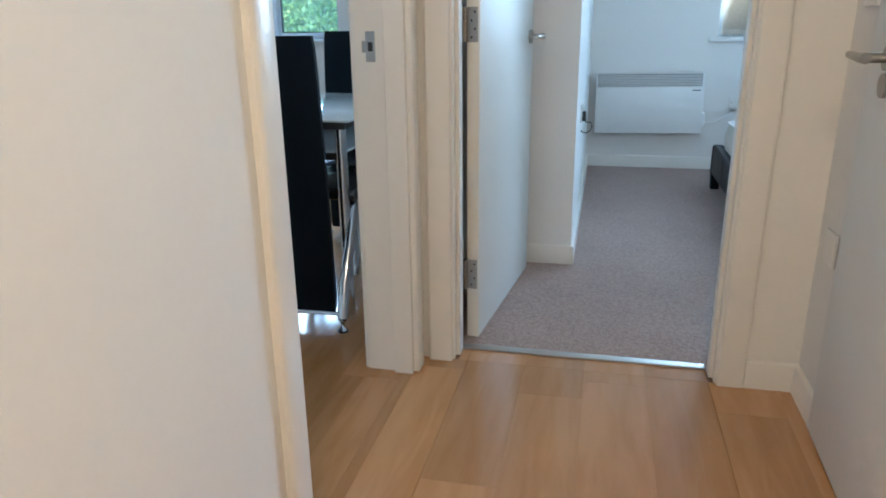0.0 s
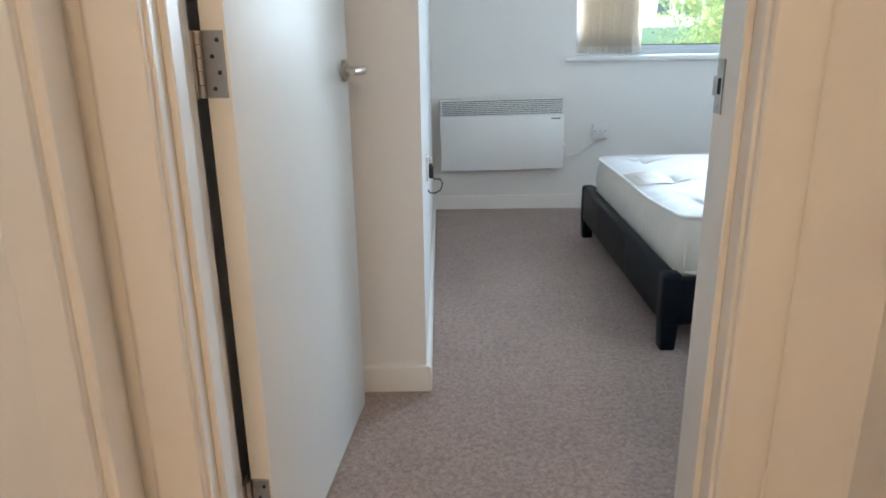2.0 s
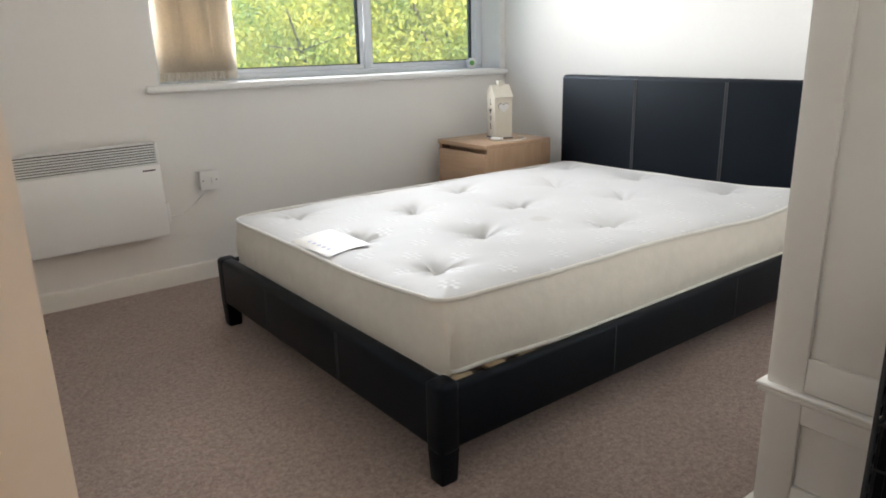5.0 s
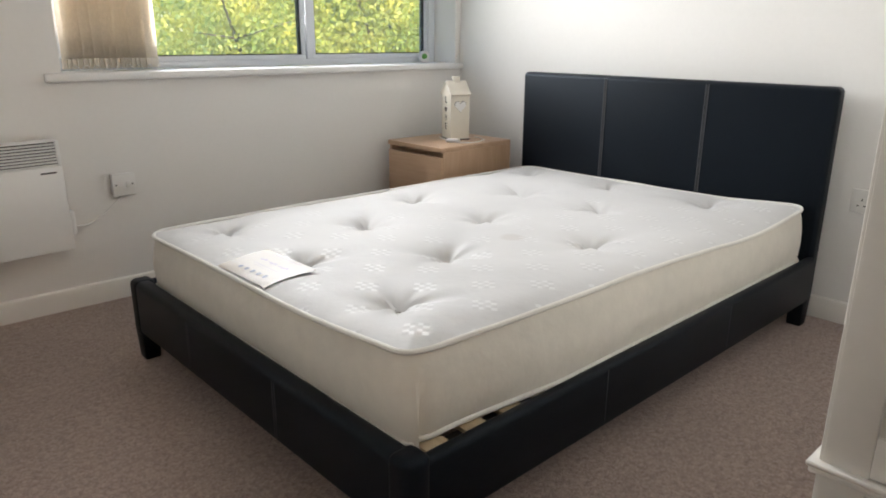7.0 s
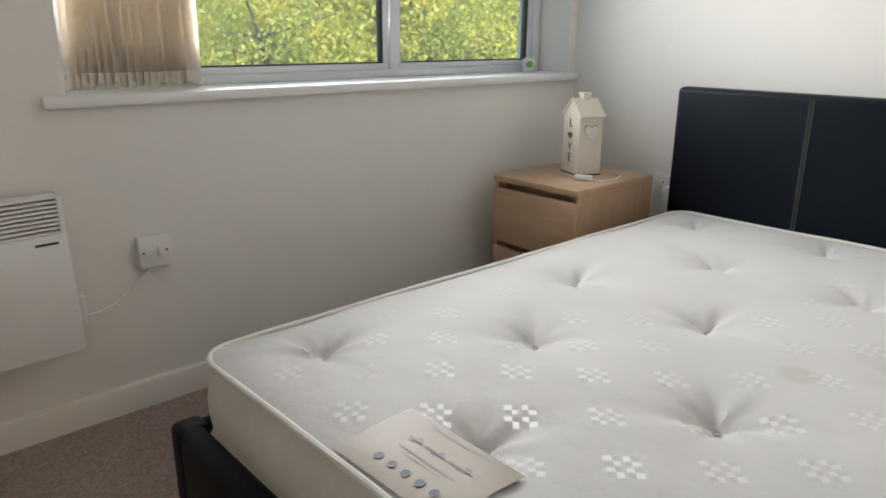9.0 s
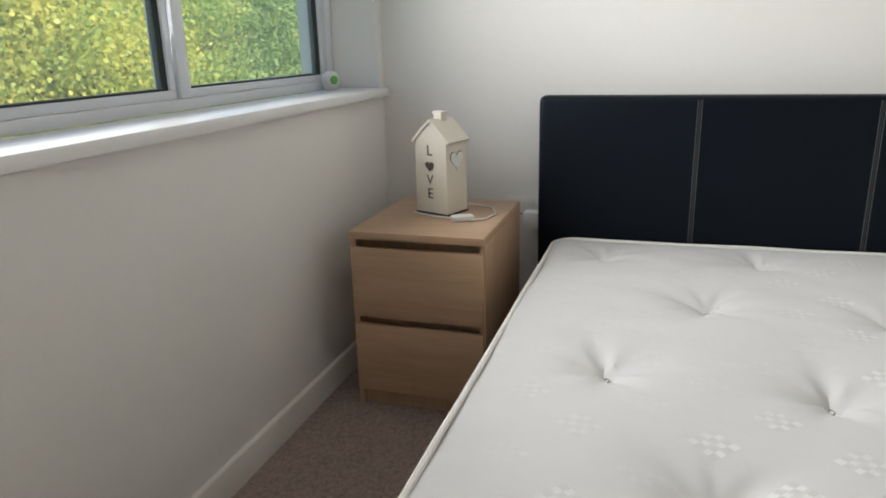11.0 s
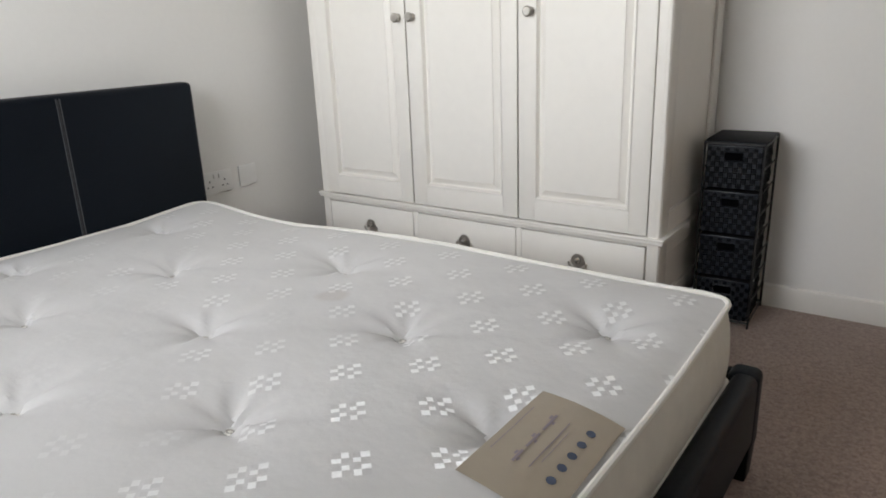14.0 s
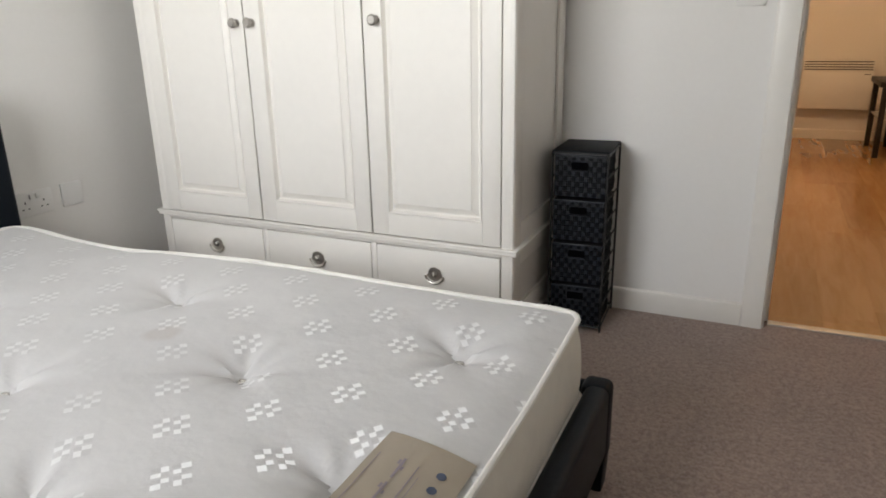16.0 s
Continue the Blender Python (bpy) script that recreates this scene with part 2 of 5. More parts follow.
def glass_material():
    m = bpy.data.materials.new("window_glass")
    m.use_nodes = True
    b = m.node_tree.nodes["Principled BSDF"]
    b.inputs["Transmission Weight"].default_value, b.inputs["Roughness"].default_value, b.inputs["IOR"].default_value = 1.0, 0.0, 1.02
    b.inputs["Base Color"].default_value = (0.97, 0.99, 0.98, 1)
    # a pale patchy veil mixed into the glass stands in for window glare
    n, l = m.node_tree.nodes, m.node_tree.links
    glare_veil, mix, patch, amount = n.new("ShaderNodeBsdfTranslucent"), n.new("ShaderNodeMixShader"), n.new("ShaderNodeTexNoise"), n.new("ShaderNodeMapRange")
    glare_veil.inputs["Color"].default_value = (0.8, 0.8, 0.78, 1)
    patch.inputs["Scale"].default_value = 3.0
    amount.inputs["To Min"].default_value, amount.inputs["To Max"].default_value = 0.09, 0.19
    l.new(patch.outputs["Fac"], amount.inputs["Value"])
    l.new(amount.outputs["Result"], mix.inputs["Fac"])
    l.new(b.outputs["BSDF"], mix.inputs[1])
    l.new(glare_veil.outputs["BSDF"], mix.inputs[2])
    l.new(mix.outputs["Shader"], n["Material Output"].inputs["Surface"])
    return m


WALL = material("wall_paint", (0.83, 0.815, 0.79), 0.85, scale=60, vary=0.015, bump=0.05, bump_scale=350)
# the ceiling stays out of view; its grey cuts light bounced into the rooms
CEIL = material("ceiling_paint_dimmed", (0.66, 0.655, 0.64), 0.9, vary=0.015, bump=0.05)
GLOSS = material("white_gloss_trim", (0.84, 0.815, 0.77), 0.28, vary=0.02, bump=0.03, bump_scale=40)
DOOR = material("white_door_paint", (0.85, 0.84, 0.80), 0.42, spec=0.25, vary=0.015, bump=0.03, bump_scale=25)
UPVC = material("window_frame_white", (0.72, 0.75, 0.79), 0.3, vary=0.015)
SILLM = material("sill_white", (0.86, 0.86, 0.85), 0.3, vary=0.02)
CARPET = carpet_material()
PLANK = wood("beech_laminate", (0.50, 0.285, 0.125), (0.41, 0.215, 0.085), 0.17, "y", stretch=9.0, scale=3.0, coat=0.15)
SUBFLOOR = material("laminate_joint", (0.16, 0.085, 0.035), 0.6)
BEECH = wood("oak_veneer", (0.57, 0.385, 0.255), (0.49, 0.318, 0.20), 0.45, "z", random_tone=0.03)
BEECHX = wood("oak_veneer_top", (0.57, 0.385, 0.255), (0.49, 0.318, 0.20), 0.42, "y", random_tone=0.03)
SLATWOOD = wood("pale_slat_wood", (0.62, 0.50, 0.34), (0.5, 0.38, 0.24), 0.6, "y", random_tone=0.08)
LEATHER = material("black_faux_leather", (0.0025, 0.004, 0.0072), 0.46, scale=90, vary=0.25, bump=0.2, bump_scale=260, spec=0.22)
LEATHER.node_tree.nodes["Principled BSDF"].inputs["Specular Tint"].default_value = (0.72, 0.86, 1.0, 1)
STITCH = material("pale_stitching", (0.07, 0.075, 0.085), 0.6)
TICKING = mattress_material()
SIDECLOTH = material("cream_border_cloth", (0.75, 0.71, 0.635), 0.75, scale=25, vary=0.06, bump=0.2, bump_scale=60, big=6)
PIPING = material("white_piping", (0.80, 0.78, 0.73), 0.6)
IVORY = material("ivory_wardrobe_paint", (0.85, 0.82, 0.77), 0.38, vary=0.02, bump=0.06, bump_scale=60)
STEEL = material("brushed_steel", (0.42, 0.40, 0.37), 0.32, metal=1.0, scale=80, vary=0.12)
CHROME = material("chrome", (0.72, 0.73, 0.75), 0.1, metal=1.0, vary=0.03)
PEWTER = material("antique_pewter", (0.62, 0.59, 0.55), 0.36, metal=1.0, scale=60, vary=0.35)
HEATER = material("heater_enamel", (0.84, 0.845, 0.84), 0.35, vary=0.015)
GRILLE = material("grille_recess", (0.06, 0.064, 0.066), 0.7)
SEATV = material("black_seat_vinyl", (0.012, 0.014, 0.018), 0.24, vary=0.1, bump=0.08, bump_scale=260, spec=0.8)
VOIDM = material("slot_shade_black", (0.0015, 0.0015, 0.002), 0.9, spec=0.02)
SLOT = material("dark_slot", (0.03, 0.03, 0.032), 0.7)
PLASTIC = material("white_plastic", (0.82, 0.81, 0.79), 0.3, vary=0.015)
BLACKP = material("black_plastic", (0.015, 0.015, 0.016), 0.4)
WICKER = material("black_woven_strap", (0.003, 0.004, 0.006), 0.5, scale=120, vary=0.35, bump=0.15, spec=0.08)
# paler, glossier copy of the strap: highlights of raised straps and rims in colour
WICKER_LIT = material("black_glossy_strap_lit", (0.014, 0.017, 0.024), 0.36, scale=120, vary=0.3, bump=0.1, spec=0.4)
BLIND = material("beige_blind_fabric", (0.86, 0.80, 0.71), 0.85, scale=70, vary=0.1, bump=0.15, bump_scale=300, through_light=0.36)
CREAMW = material("cream_lantern_wood", (0.76, 0.71, 0.61), 0.55, vary=0.04, bump=0.06)
INK_SHADE = material("dark_ink_and_shade", (0.09, 0.075, 0.062), 0.7)
FAINT = material("faded_purple_ink", (0.23, 0.19, 0.23), 0.42, spec=0.6)
LABELM = material("satin_label", (0.34, 0.285, 0.22), 0.42, vary=0.05, bump=0.1, bump_scale=60, spec=0.7)
BLUEINK = material("blue_ink", (0.05, 0.07, 0.12), 0.42, spec=0.6)
GREENP = material("green_gel", (0.13, 0.42, 0.08), 0.3)
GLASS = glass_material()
ALU = material("aluminium_strip", (0.5, 0.49, 0.46), 0.5, metal=1.0)
BARK = material("bark", (0.12, 0.09, 0.065), 0.9, scale=12, vary=0.3, bump=0.5, bump_scale=20)
RENDERW = material("far_white_render", (0.78, 0.74, 0.68), 0.9, scale=3, vary=0.08)
SOFA = material("grey_sofa_cloth", (0.20, 0.22, 0.25), 0.9, vary=0.12, bump=0.3)
STONE = material("far_stone", (0.40, 0.35, 0.30), 0.9, scale=3, vary=0.2)
GRASS = material("rough_grass", (0.11, 0.15, 0.045), 0.95, scale=6, vary=0.35, bump=0.5, bump_scale=12)


def leaf_material(name, a, b_):
    m = bpy.data.materials.new(name)
    m.use_nodes = True
    n, l = m.node_tree.nodes, m.node_tree.links
    b = n["Principled BSDF"]
    b.inputs["Roughness"].default_value = 0.5
    geo, ramp = n.new("ShaderNodeNewGeometry"), n.new("ShaderNodeValToRGB")
    ramp.color_ramp.elements[0].color, ramp.color_ramp.elements[1].color = (*a, 1), (*b_, 1)
    # whole boughs turn yellow before others, leaf by leaf
    co, bough, part_of = n.new("ShaderNodeTexCoord"), n.new("ShaderNodeTexNoise"), n.new("ShaderNodeMath")
    bough.inputs["Scale"].default_value, bough.inputs["Detail"].default_value = 1.6, 4
    l.new(co.outputs["Object"], bough.inputs["Vector"])
    spread, fac = n.new("ShaderNodeMapRange"), n.new("ShaderNodeMath")
    spread.inputs["From Min"].default_value, spread.inputs["From Max"].default_value = 0.36, 0.64
    l.new(bough.outputs["Fac"], spread.inputs["Value"])
    part_of.operation = fac.operation = "MULTIPLY_ADD"
    part_of.inputs[1].default_value, part_of.inputs[2].default_value = 0.80, 0.0
    l.new(spread.outputs["Result"], part_of.inputs[0])
    fac.inputs[1].default_value = 0.20
    l.new(geo.outputs["Random Per Island"], fac.inputs[0])
    l.new(part_of.outputs[0], fac.inputs[2])
    l.new(fac.outputs[0], ramp.inputs["Fac"])
    l.new(ramp.outputs["Color"], b.inputs["Base Color"])
    soft, mix = n.new("ShaderNodeBsdfTranslucent"), n.new("ShaderNodeMixShader")
    l.new(ramp.outputs["Color"], soft.inputs["Color"])
    mix.inputs["Fac"].default_value = 0.62
    l.new(b.outputs["BSDF"], mix.inputs[1])
    l.new(soft.outputs["BSDF"], mix.inputs[2])
    l.new(mix.outputs["Shader"], n["Material Output"].inputs["Surface"])
    return m


LEAF_Y = leaf_material("yellow_green_leaves", (0.30, 0.44, 0.13), (0.80, 0.72, 0.17))
LEAF_M = leaf_material("fading_green_leaves", (0.22, 0.37, 0.12), (0.64, 0.66, 0.20))
LEAF_G = leaf_material("green_leaves", (0.20, 0.33, 0.12), (0.48, 0.58, 0.24))


# ---- mesh helpers ----
def bm_box(bm, x0, x1, y0, y1, z0, z1, bevel=0.0, segments=2):
    made = bmesh.ops.create_cube(bm, size=1.0)["verts"]
    for v in made:
        v.co = Vector((x0 + (v.co.x + 0.5) * (x1 - x0), y0 + (v.co.y + 0.5) * (y1 - y0), z0 + (v.co.z + 0.5) * (z1 - z0)))
    if bevel:
        edges = list({e for v in made for e in v.link_edges})
        bmesh.ops.bevel(bm, geom=edges, offset=bevel, segments=segments, affect="EDGES", profile=0.5)
    return bm


def box(x0, x1, y0, y1, z0, z1, bevel=0.0, segments=2):
    return bm_box(bmesh.new(), x0, x1, y0, y1, z0, z1, bevel, segments)


def boxes(rows, bevel=0.0):
    bm = bmesh.new()
    for r in rows:
        bm_box(bm, *r, bevel)
    return bm


def bm_cyl(bm, a, b, r, r2=None, seg=16):
    a, b = Vector(a), Vector(b)
    m = Matrix.Translation((a + b) / 2) @ (b - a).to_track_quat("Z", "Y").to_matrix().to_4x4()
    bmesh.ops.create_cone(bm, cap_ends=True, segments=seg, radius1=r, radius2=r if r2 is None else r2, depth=(b - a).length, matrix=m)
    return bm


def tube(points, r, seg=10, closed=False, flat=1.0):
    """A round bar that follows the points."""
    bm = bmesh.new()
    pts = [Vector(p) for p in points]
    rings, up = [], Vector((0, 0, 1))
    for i, p in enumerate(pts):
        a = pts[i - 1] if (i or closed) else p
        c = pts[(i + 1) % len(pts)] if (i + 1 < len(pts) or closed) else p
        d = (c - a).normalized()
        side = d.cross(up)
        side = side.normalized() if side.length > 0.05 else d.cross(Vector((0, 1, 0))).normalized()
        top = side.cross(d).normalized()
        rings.append([bm.verts.new(p + r * (math.cos(q) * side + flat * math.sin(q) * top)) for q in [2 * math.pi * k / seg for k in range(seg)]])
    for i in range(len(rings) if closed else len(rings) - 1):
        A, B = rings[i], rings[(i + 1) % len(rings)]
        for k in range(seg):
            bm.faces.new((A[k], A[(k + 1) % seg], B[(k + 1) % seg], B[k]))
    if not closed:
        bm.faces.new(rings[0][::-1])
        bm.faces.new(rings[-1])
    bmesh.ops.recalc_face_normals(bm, faces=bm.faces)
    return bm


def to_mesh(name, bm, mat, smooth=True):
    me = bpy.data.meshes.new(name)
    for f in bm.faces:
        f.smooth = smooth
    bm.to_mesh(me)
    bm.free()
    me.materials.append(mat)
    if smooth:
        me.set_sharp_from_angle(angle=radians(35))
    return me


def part(name, bm, mat, parent=None, label="", smooth=True):
    ob = new(name, to_mesh(name, bm, mat, smooth))
    if parent:
        ob.parent = parent
    if label:
        ob["label"] = label
    return ob


def structure(name, bm, mat, label, category):
    return tagged(part(name, bm, mat), label, category, kind="structure")


def thing(name, m, label, category, group=""):
    ob = new(name)
    ob.empty_display_size = 0.1
    ob.matrix_basis = m
    return tagged(ob, label, category, group)


# ---- plan ----
NORTH, EAST, SOUTH, HALL = 0.12, 0.61, -3.03, -3.17   # wall faces
CORE_X, CORE_Y = -2.297, -2.163                        # corner of the boxed-in cupboard
HALL_W, HALL_E, HALL_END = -2.72, -1.60, -7.76
LIV_E, LIV_W = -2.86, -7.6
TOP = 2.40
WIN = (-1.45, 0.57, 0.912, 2.12)                       # bedroom window
LWIN = (-7.0, -4.2, 0.912, 2.12)                       # living room window

# ---- structure ----
structure("wall_north", boxes([
    (LIV_W - 0.15, LWIN[0], NORTH, 0.42, 0, TOP), (LWIN[0], LWIN[1], NORTH, 0.42, 0, LWIN[2] - 0.022), (LWIN[0], LWIN[1], NORTH, 0.42, LWIN[3], TOP),
    (LWIN[1], WIN[0], NORTH, 0.42, 0, TOP), (WIN[0], WIN[1], NORTH, 0.42, 0, WIN[2] - 0.022), (WIN[0], WIN[1], NORTH, 0.42, WIN[3], TOP),
    (WIN[1], EAST + 0.15, NORTH, 0.42, 0, TOP)]), WALL, "white painted plaster wall with two wide windows", "wall")
structure("wall_east", box(EAST, EAST + 0.15, HALL, NORTH, 0, TOP), WALL, "white painted plaster wall behind the bed", "wall")
structure("wall_south", boxes([
    (LIV_E, -2.643, HALL, SOUTH, 0, TOP), (-2.643, -1.793, HALL, SOUTH, 2.07, TOP), (-1.793, EAST, HALL, SOUTH, 0, TOP)]),
    WALL, "white painted wall with the bedroom doorway", "wall")
structure("wall_cupboard", boxes([(LIV_E, CORE_X, CORE_Y, NORTH, 0, TOP), (LIV_E, HALL_W, SOUTH, CORE_Y, 0, TOP)]),
          WALL, "white painted boxed-in corner between bedroom and living room", "wall")
structure("wall_hall_west", boxes([
    (LIV_E, HALL_W, -3.255, HALL, 0, TOP), (LIV_E, HALL_W, -4.11, -3.255, 2.07, TOP), (LIV_E, HALL_W, HALL_END, -4.11, 0, TOP)]),
    WALL, "cream-lit white hall wall with the living room doorway", "wall")
structure("wall_hall_east", box(HALL_E, HALL_E + 0.14, HALL_END, HALL, 0, TOP), WALL, "cream-lit white hall wall", "wall")
structure("wall_hall_end", box(LIV_W - 0.15, HALL_E + 0.14, HALL_END - 0.15, HALL_END, 0, TOP), WALL, "white wall at the far end of the hall", "wall")
structure("wall_living_west", box(LIV_W - 0.15, LIV_W, HALL_END, NORTH, 0, TOP), WALL, "white painted living room wall", "wall")
structure("ceiling", box(LIV_W - 0.15, EAST + 0.15, HALL_END - 0.15, 0.42, TOP, TOP + 0.12), CEIL, "plain plaster ceiling, greyed to lower the bounced light", "ceiling")
structure("carpet_floor", boxes([(HALL_W, EAST, SOUTH, CORE_Y, -0.05, 0), (CORE_X, EAST, CORE_Y, NORTH, -0.05, 0), (-2.61, -1.825, -3.085, SOUTH, -0.05, 0)]),
          CARPET, "taupe brown flecked twist-pile carpet", "carpet")


def skirting(x0, y0, x1, y1, nx, ny):
    """A rounded skirting board along a wall whose inward normal is (nx, ny)."""
    t, h = 0.015, 0.085
    bm = bmesh.new()
    prof = [(0, 0), (t, 0), (t, h - 0.012), (t * 0.8, h - 0.004), (t * 0.4, h), (0, h)]
    ends = [[bm.verts.new((x + nx * a, y + ny * a, z)) for a, z in prof] for x, y in ((x0, y0), (x1, y1))]
    for k in range(6):
        bm.faces.new((ends[0][k], ends[0][(k + 1) % 6], ends[1][(k + 1) % 6], ends[1][k]))
    bm.faces.new(ends[0][::-1])
    bm.faces.new(ends[1])
    bmesh.ops.recalc_face_normals(bm, faces=bm.faces)
    return structure("baseboard", bm, GLOSS, "white gloss painted skirting board", "skirting board")


skirting(CORE_X + 0.015, NORTH, EAST, NORTH, 0, -1)
skirting(EAST, NORTH - 0.015, EAST, SOUTH + 0.015, -1, 0)
skirting(-1.7425, SOUTH, EAST, SOUTH, 0, 1)
skirting(CORE_X, CORE_Y - 0.015, CORE_X, NORTH, 1, 0)
skirting(HALL_W, CORE_Y, CORE_X, CORE_Y, 0, -1)
skirting(-1.7425, HALL, HALL_E, HALL, 0, -1)
skirting(HALL_E, HALL_END, HALL_E, HALL - 0.015, -1, 0)
skirting(HALL_W, HALL_END, HALL_W, -4.17, 1, 0)
skirting(HALL_W, HALL_END, HALL_E, HALL_END, 0, 1)
skirting(LIV_W, NORTH, LIV_E, NORTH, 0, -1)
skirting(LIV_E, NORTH - 0.015, LIV_E, -3.19, -1, 0)


def moulded(bm, a, b, across, out, w=0.075, t=0.018):
    """Architrave: a flat strip with eased edges from a to b; across points away from the opening, out away from the wall."""
    prof = [(0, 0), (0, t * 0.7), (0.003, t * 0.92), (0.008, t), (w - 0.010, t), (w - 0.004, t * 0.9), (w, t * 0.65), (w, 0)]
    a, b, across, out = Vector(a), Vector(b), Vector(across), Vector(out)
    ends = [[bm.verts.new(p + across * u + out * v) for u, v in prof] for p in (a, b)]
    n = len(prof)
    for k in range(n):
        bm.faces.new((ends[0][k], ends[0][(k + 1) % n], ends[1][(k + 1) % n], ends[1][k]))
    bm.faces.new(ends[0][::-1])
    bm.faces.new(ends[1])


def finish(bm):
    bmesh.ops.recalc_face_normals(bm, faces=bm.faces)
    return bm


# bedroom doorway: lining, stops and architraves
def lining(name, label, jambs, head_, stops):
    """A doorway's lining: two jambs, a head, and the stops that the leaf closes against."""
    ob = thing(name, pose(0, 0, 0), label, "door frame")
    ob["kind"] = "structure"
    for r in jambs:
        part("jamb", box(*r, 0.0015, 1), GLOSS, ob)
    part("head", box(*head_, 0.0015, 1), GLOSS, ob)
    for r in stops:
        part("door_stop", box(*r, 0.0015, 1), GLOSS, ob)
    return ob


lining("door_lining_1", "white gloss painted door lining of the bedroom doorway",
       [(-2.643, -2.612, HALL - 0.002, SOUTH + 0.002, 0, 2.04), (-1.824, -1.793, HALL - 0.002, SOUTH + 0.002, 0, 2.04)], (-2.643, -1.793, HALL - 0.002, SOUTH + 0.002, 2.04, 2.07),
       [(-2.612, -2.600, HALL + 0.03, HALL + 0.075, 0, 2.028), (-1.836, -1.824, HALL + 0.03, HALL + 0.075, 0, 2.028), (-2.612, -1.824, HALL + 0.03, HALL + 0.075, 2.028, 2.04)])
for y, ny in ((SOUTH, 1), (HALL, -1)):
    bm = bmesh.new()
    moulded(bm, (-2.618, y, 0), (-2.618, y, 2.12), (-1, 0, 0), (0, ny, 0))
    moulded(bm, (-1.818, y, 0), (-1.818, y, 2.12), (1, 0, 0), (0, ny, 0))
    moulded(bm, (-2.618, y, 2.045), (-1.818, y, 2.045), (0, 0, 1), (0, ny, 0))
    structure("trim", finish(bm), GLOSS, "white gloss painted door architrave", "architrave")
# living room doorway
lining("door_lining_2", "white gloss painted door lining of the living room doorway",
       [(LIV_E - 0.002, HALL_W + 0.002, -3.285, -3.255, 0, 2.04), (LIV_E - 0.002, HALL_W + 0.002, -4.11, -4.08, 0, 2.04)], (LIV_E - 0.002, HALL_W + 0.002, -4.11, -3.255, 2.04, 2.07),
       [(-2.775, HALL_W + 0.002, -3.297, -3.285, 0, 2.028), (-2.775, HALL_W + 0.002, -4.08, -4.068, 0, 2.028)])
for x, nx in ((HALL_W, 1), (LIV_E, -1)):
    bm = bmesh.new()
    moulded(bm, (x, -3.276, 0), (x, -3.276, 2.12), (0, 1, 0), (nx, 0, 0), w=0.07)
    moulded(bm, (x, -4.088, 0), (x, -4.088, 2.12), (0, -1, 0), (nx, 0, 0))
    moulded(bm, (x, -4.088, 2.045), (x, -3.276, 2.045), (0, 0, 1), (nx, 0, 0))
    structure("trim", finish(bm), GLOSS, "white gloss painted door architrave", "architrave")
structure("threshold", boxes([(-2.60, -1.835, -3.095, -3.060, -0.002, 0.007)], 0.003), ALU, "aluminium threshold strip between carpet and laminate", "threshold")


# ---- windows ----
def window(name, x0, x1, z0, z1, mullions, label):
    w = thing(name, pose(0, 0, 0), label, "window")
    w["kind"] = "structure"
    y0, y1 = 0.29, 0.36
    part("window_frame", boxes([(x0, x1, y0, y1, z0, z0 + 0.028), (x0, x1, y0, y1, z1 - 0.05, z1), (x0, x0 + 0.045, y0, y1, z0 + 0.028, z1 - 0.05),
                                (x1 - 0.045, x1, y0, y1, z0 + 0.028, z1 - 0.05)] +
                               [(m - 0.018, m + 0.018, y0, y1, z0 + 0.028, z1 - 0.05) for m in mullions], 0.004), UPVC, w)
    edges = [x0 + 0.045] + [e for m in mullions for e in (m - 0.018, m + 0.018)] + [x1 - 0.045]
    for a, b in zip(edges[::2], edges[1::2]):
        za, zb, s = z0 + 0.028, z1 - 0.05, 0.022
        sash = part("sash", boxes([(a, b, y0 + 0.012, y1 - 0.01, za, za + s), (a, b, y0 + 0.012, y1 - 0.01, zb - s, zb),
                                   (a, a + s, y0 + 0.012, y1 - 0.01, za + s, zb - s), (b - s, b, y0 + 0.012, y1 - 0.01, za + s, zb - s)], 0.003), UPVC, w)
        part("gasket", boxes([(a + s, b - s, y0 + 0.02, y1 - 0.02, za + s, za + s + 0.005), (a + s, a + s + 0.005, y0 + 0.02, y1 - 0.02, za + s + 0.005, zb - s),
                              (b - s - 0.005, b - s, y0 + 0.02, y1 - 0.02, za + s + 0.005, zb - s)]), BLACKP, sash, "black rubber glazing gasket")
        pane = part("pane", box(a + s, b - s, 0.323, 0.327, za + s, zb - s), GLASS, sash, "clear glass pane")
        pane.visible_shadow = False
    return w


window("window_1", WIN[0], WIN[1], WIN[2], WIN[3], [-0.262], "white framed two-light bedroom window onto trees")
window("window_2", LWIN[0], LWIN[1], LWIN[2], LWIN[3], [-5.70, -4.79], "white framed three-light living room window onto trees")


structure("window_sill_1", boxes([(-1.512, EAST - 0.004, 0.088, 0.117, 0.881, 0.912), (WIN[0], WIN[1], 0.117, 0.29, 0.890, 0.912)], 0.008), SILLM,
          "white painted window board with a rounded nosing", "window sill")
structure("window_sill_2", boxes([(LWIN[0] - 0.06, LWIN[1] + 0.06, 0.088, 0.117, 0.890, 0.912), (LWIN[0], LWIN[1], 0.117, 0.29, 0.890, 0.912)], 0.008), SILLM,
          "white painted living room window board", "window sill")


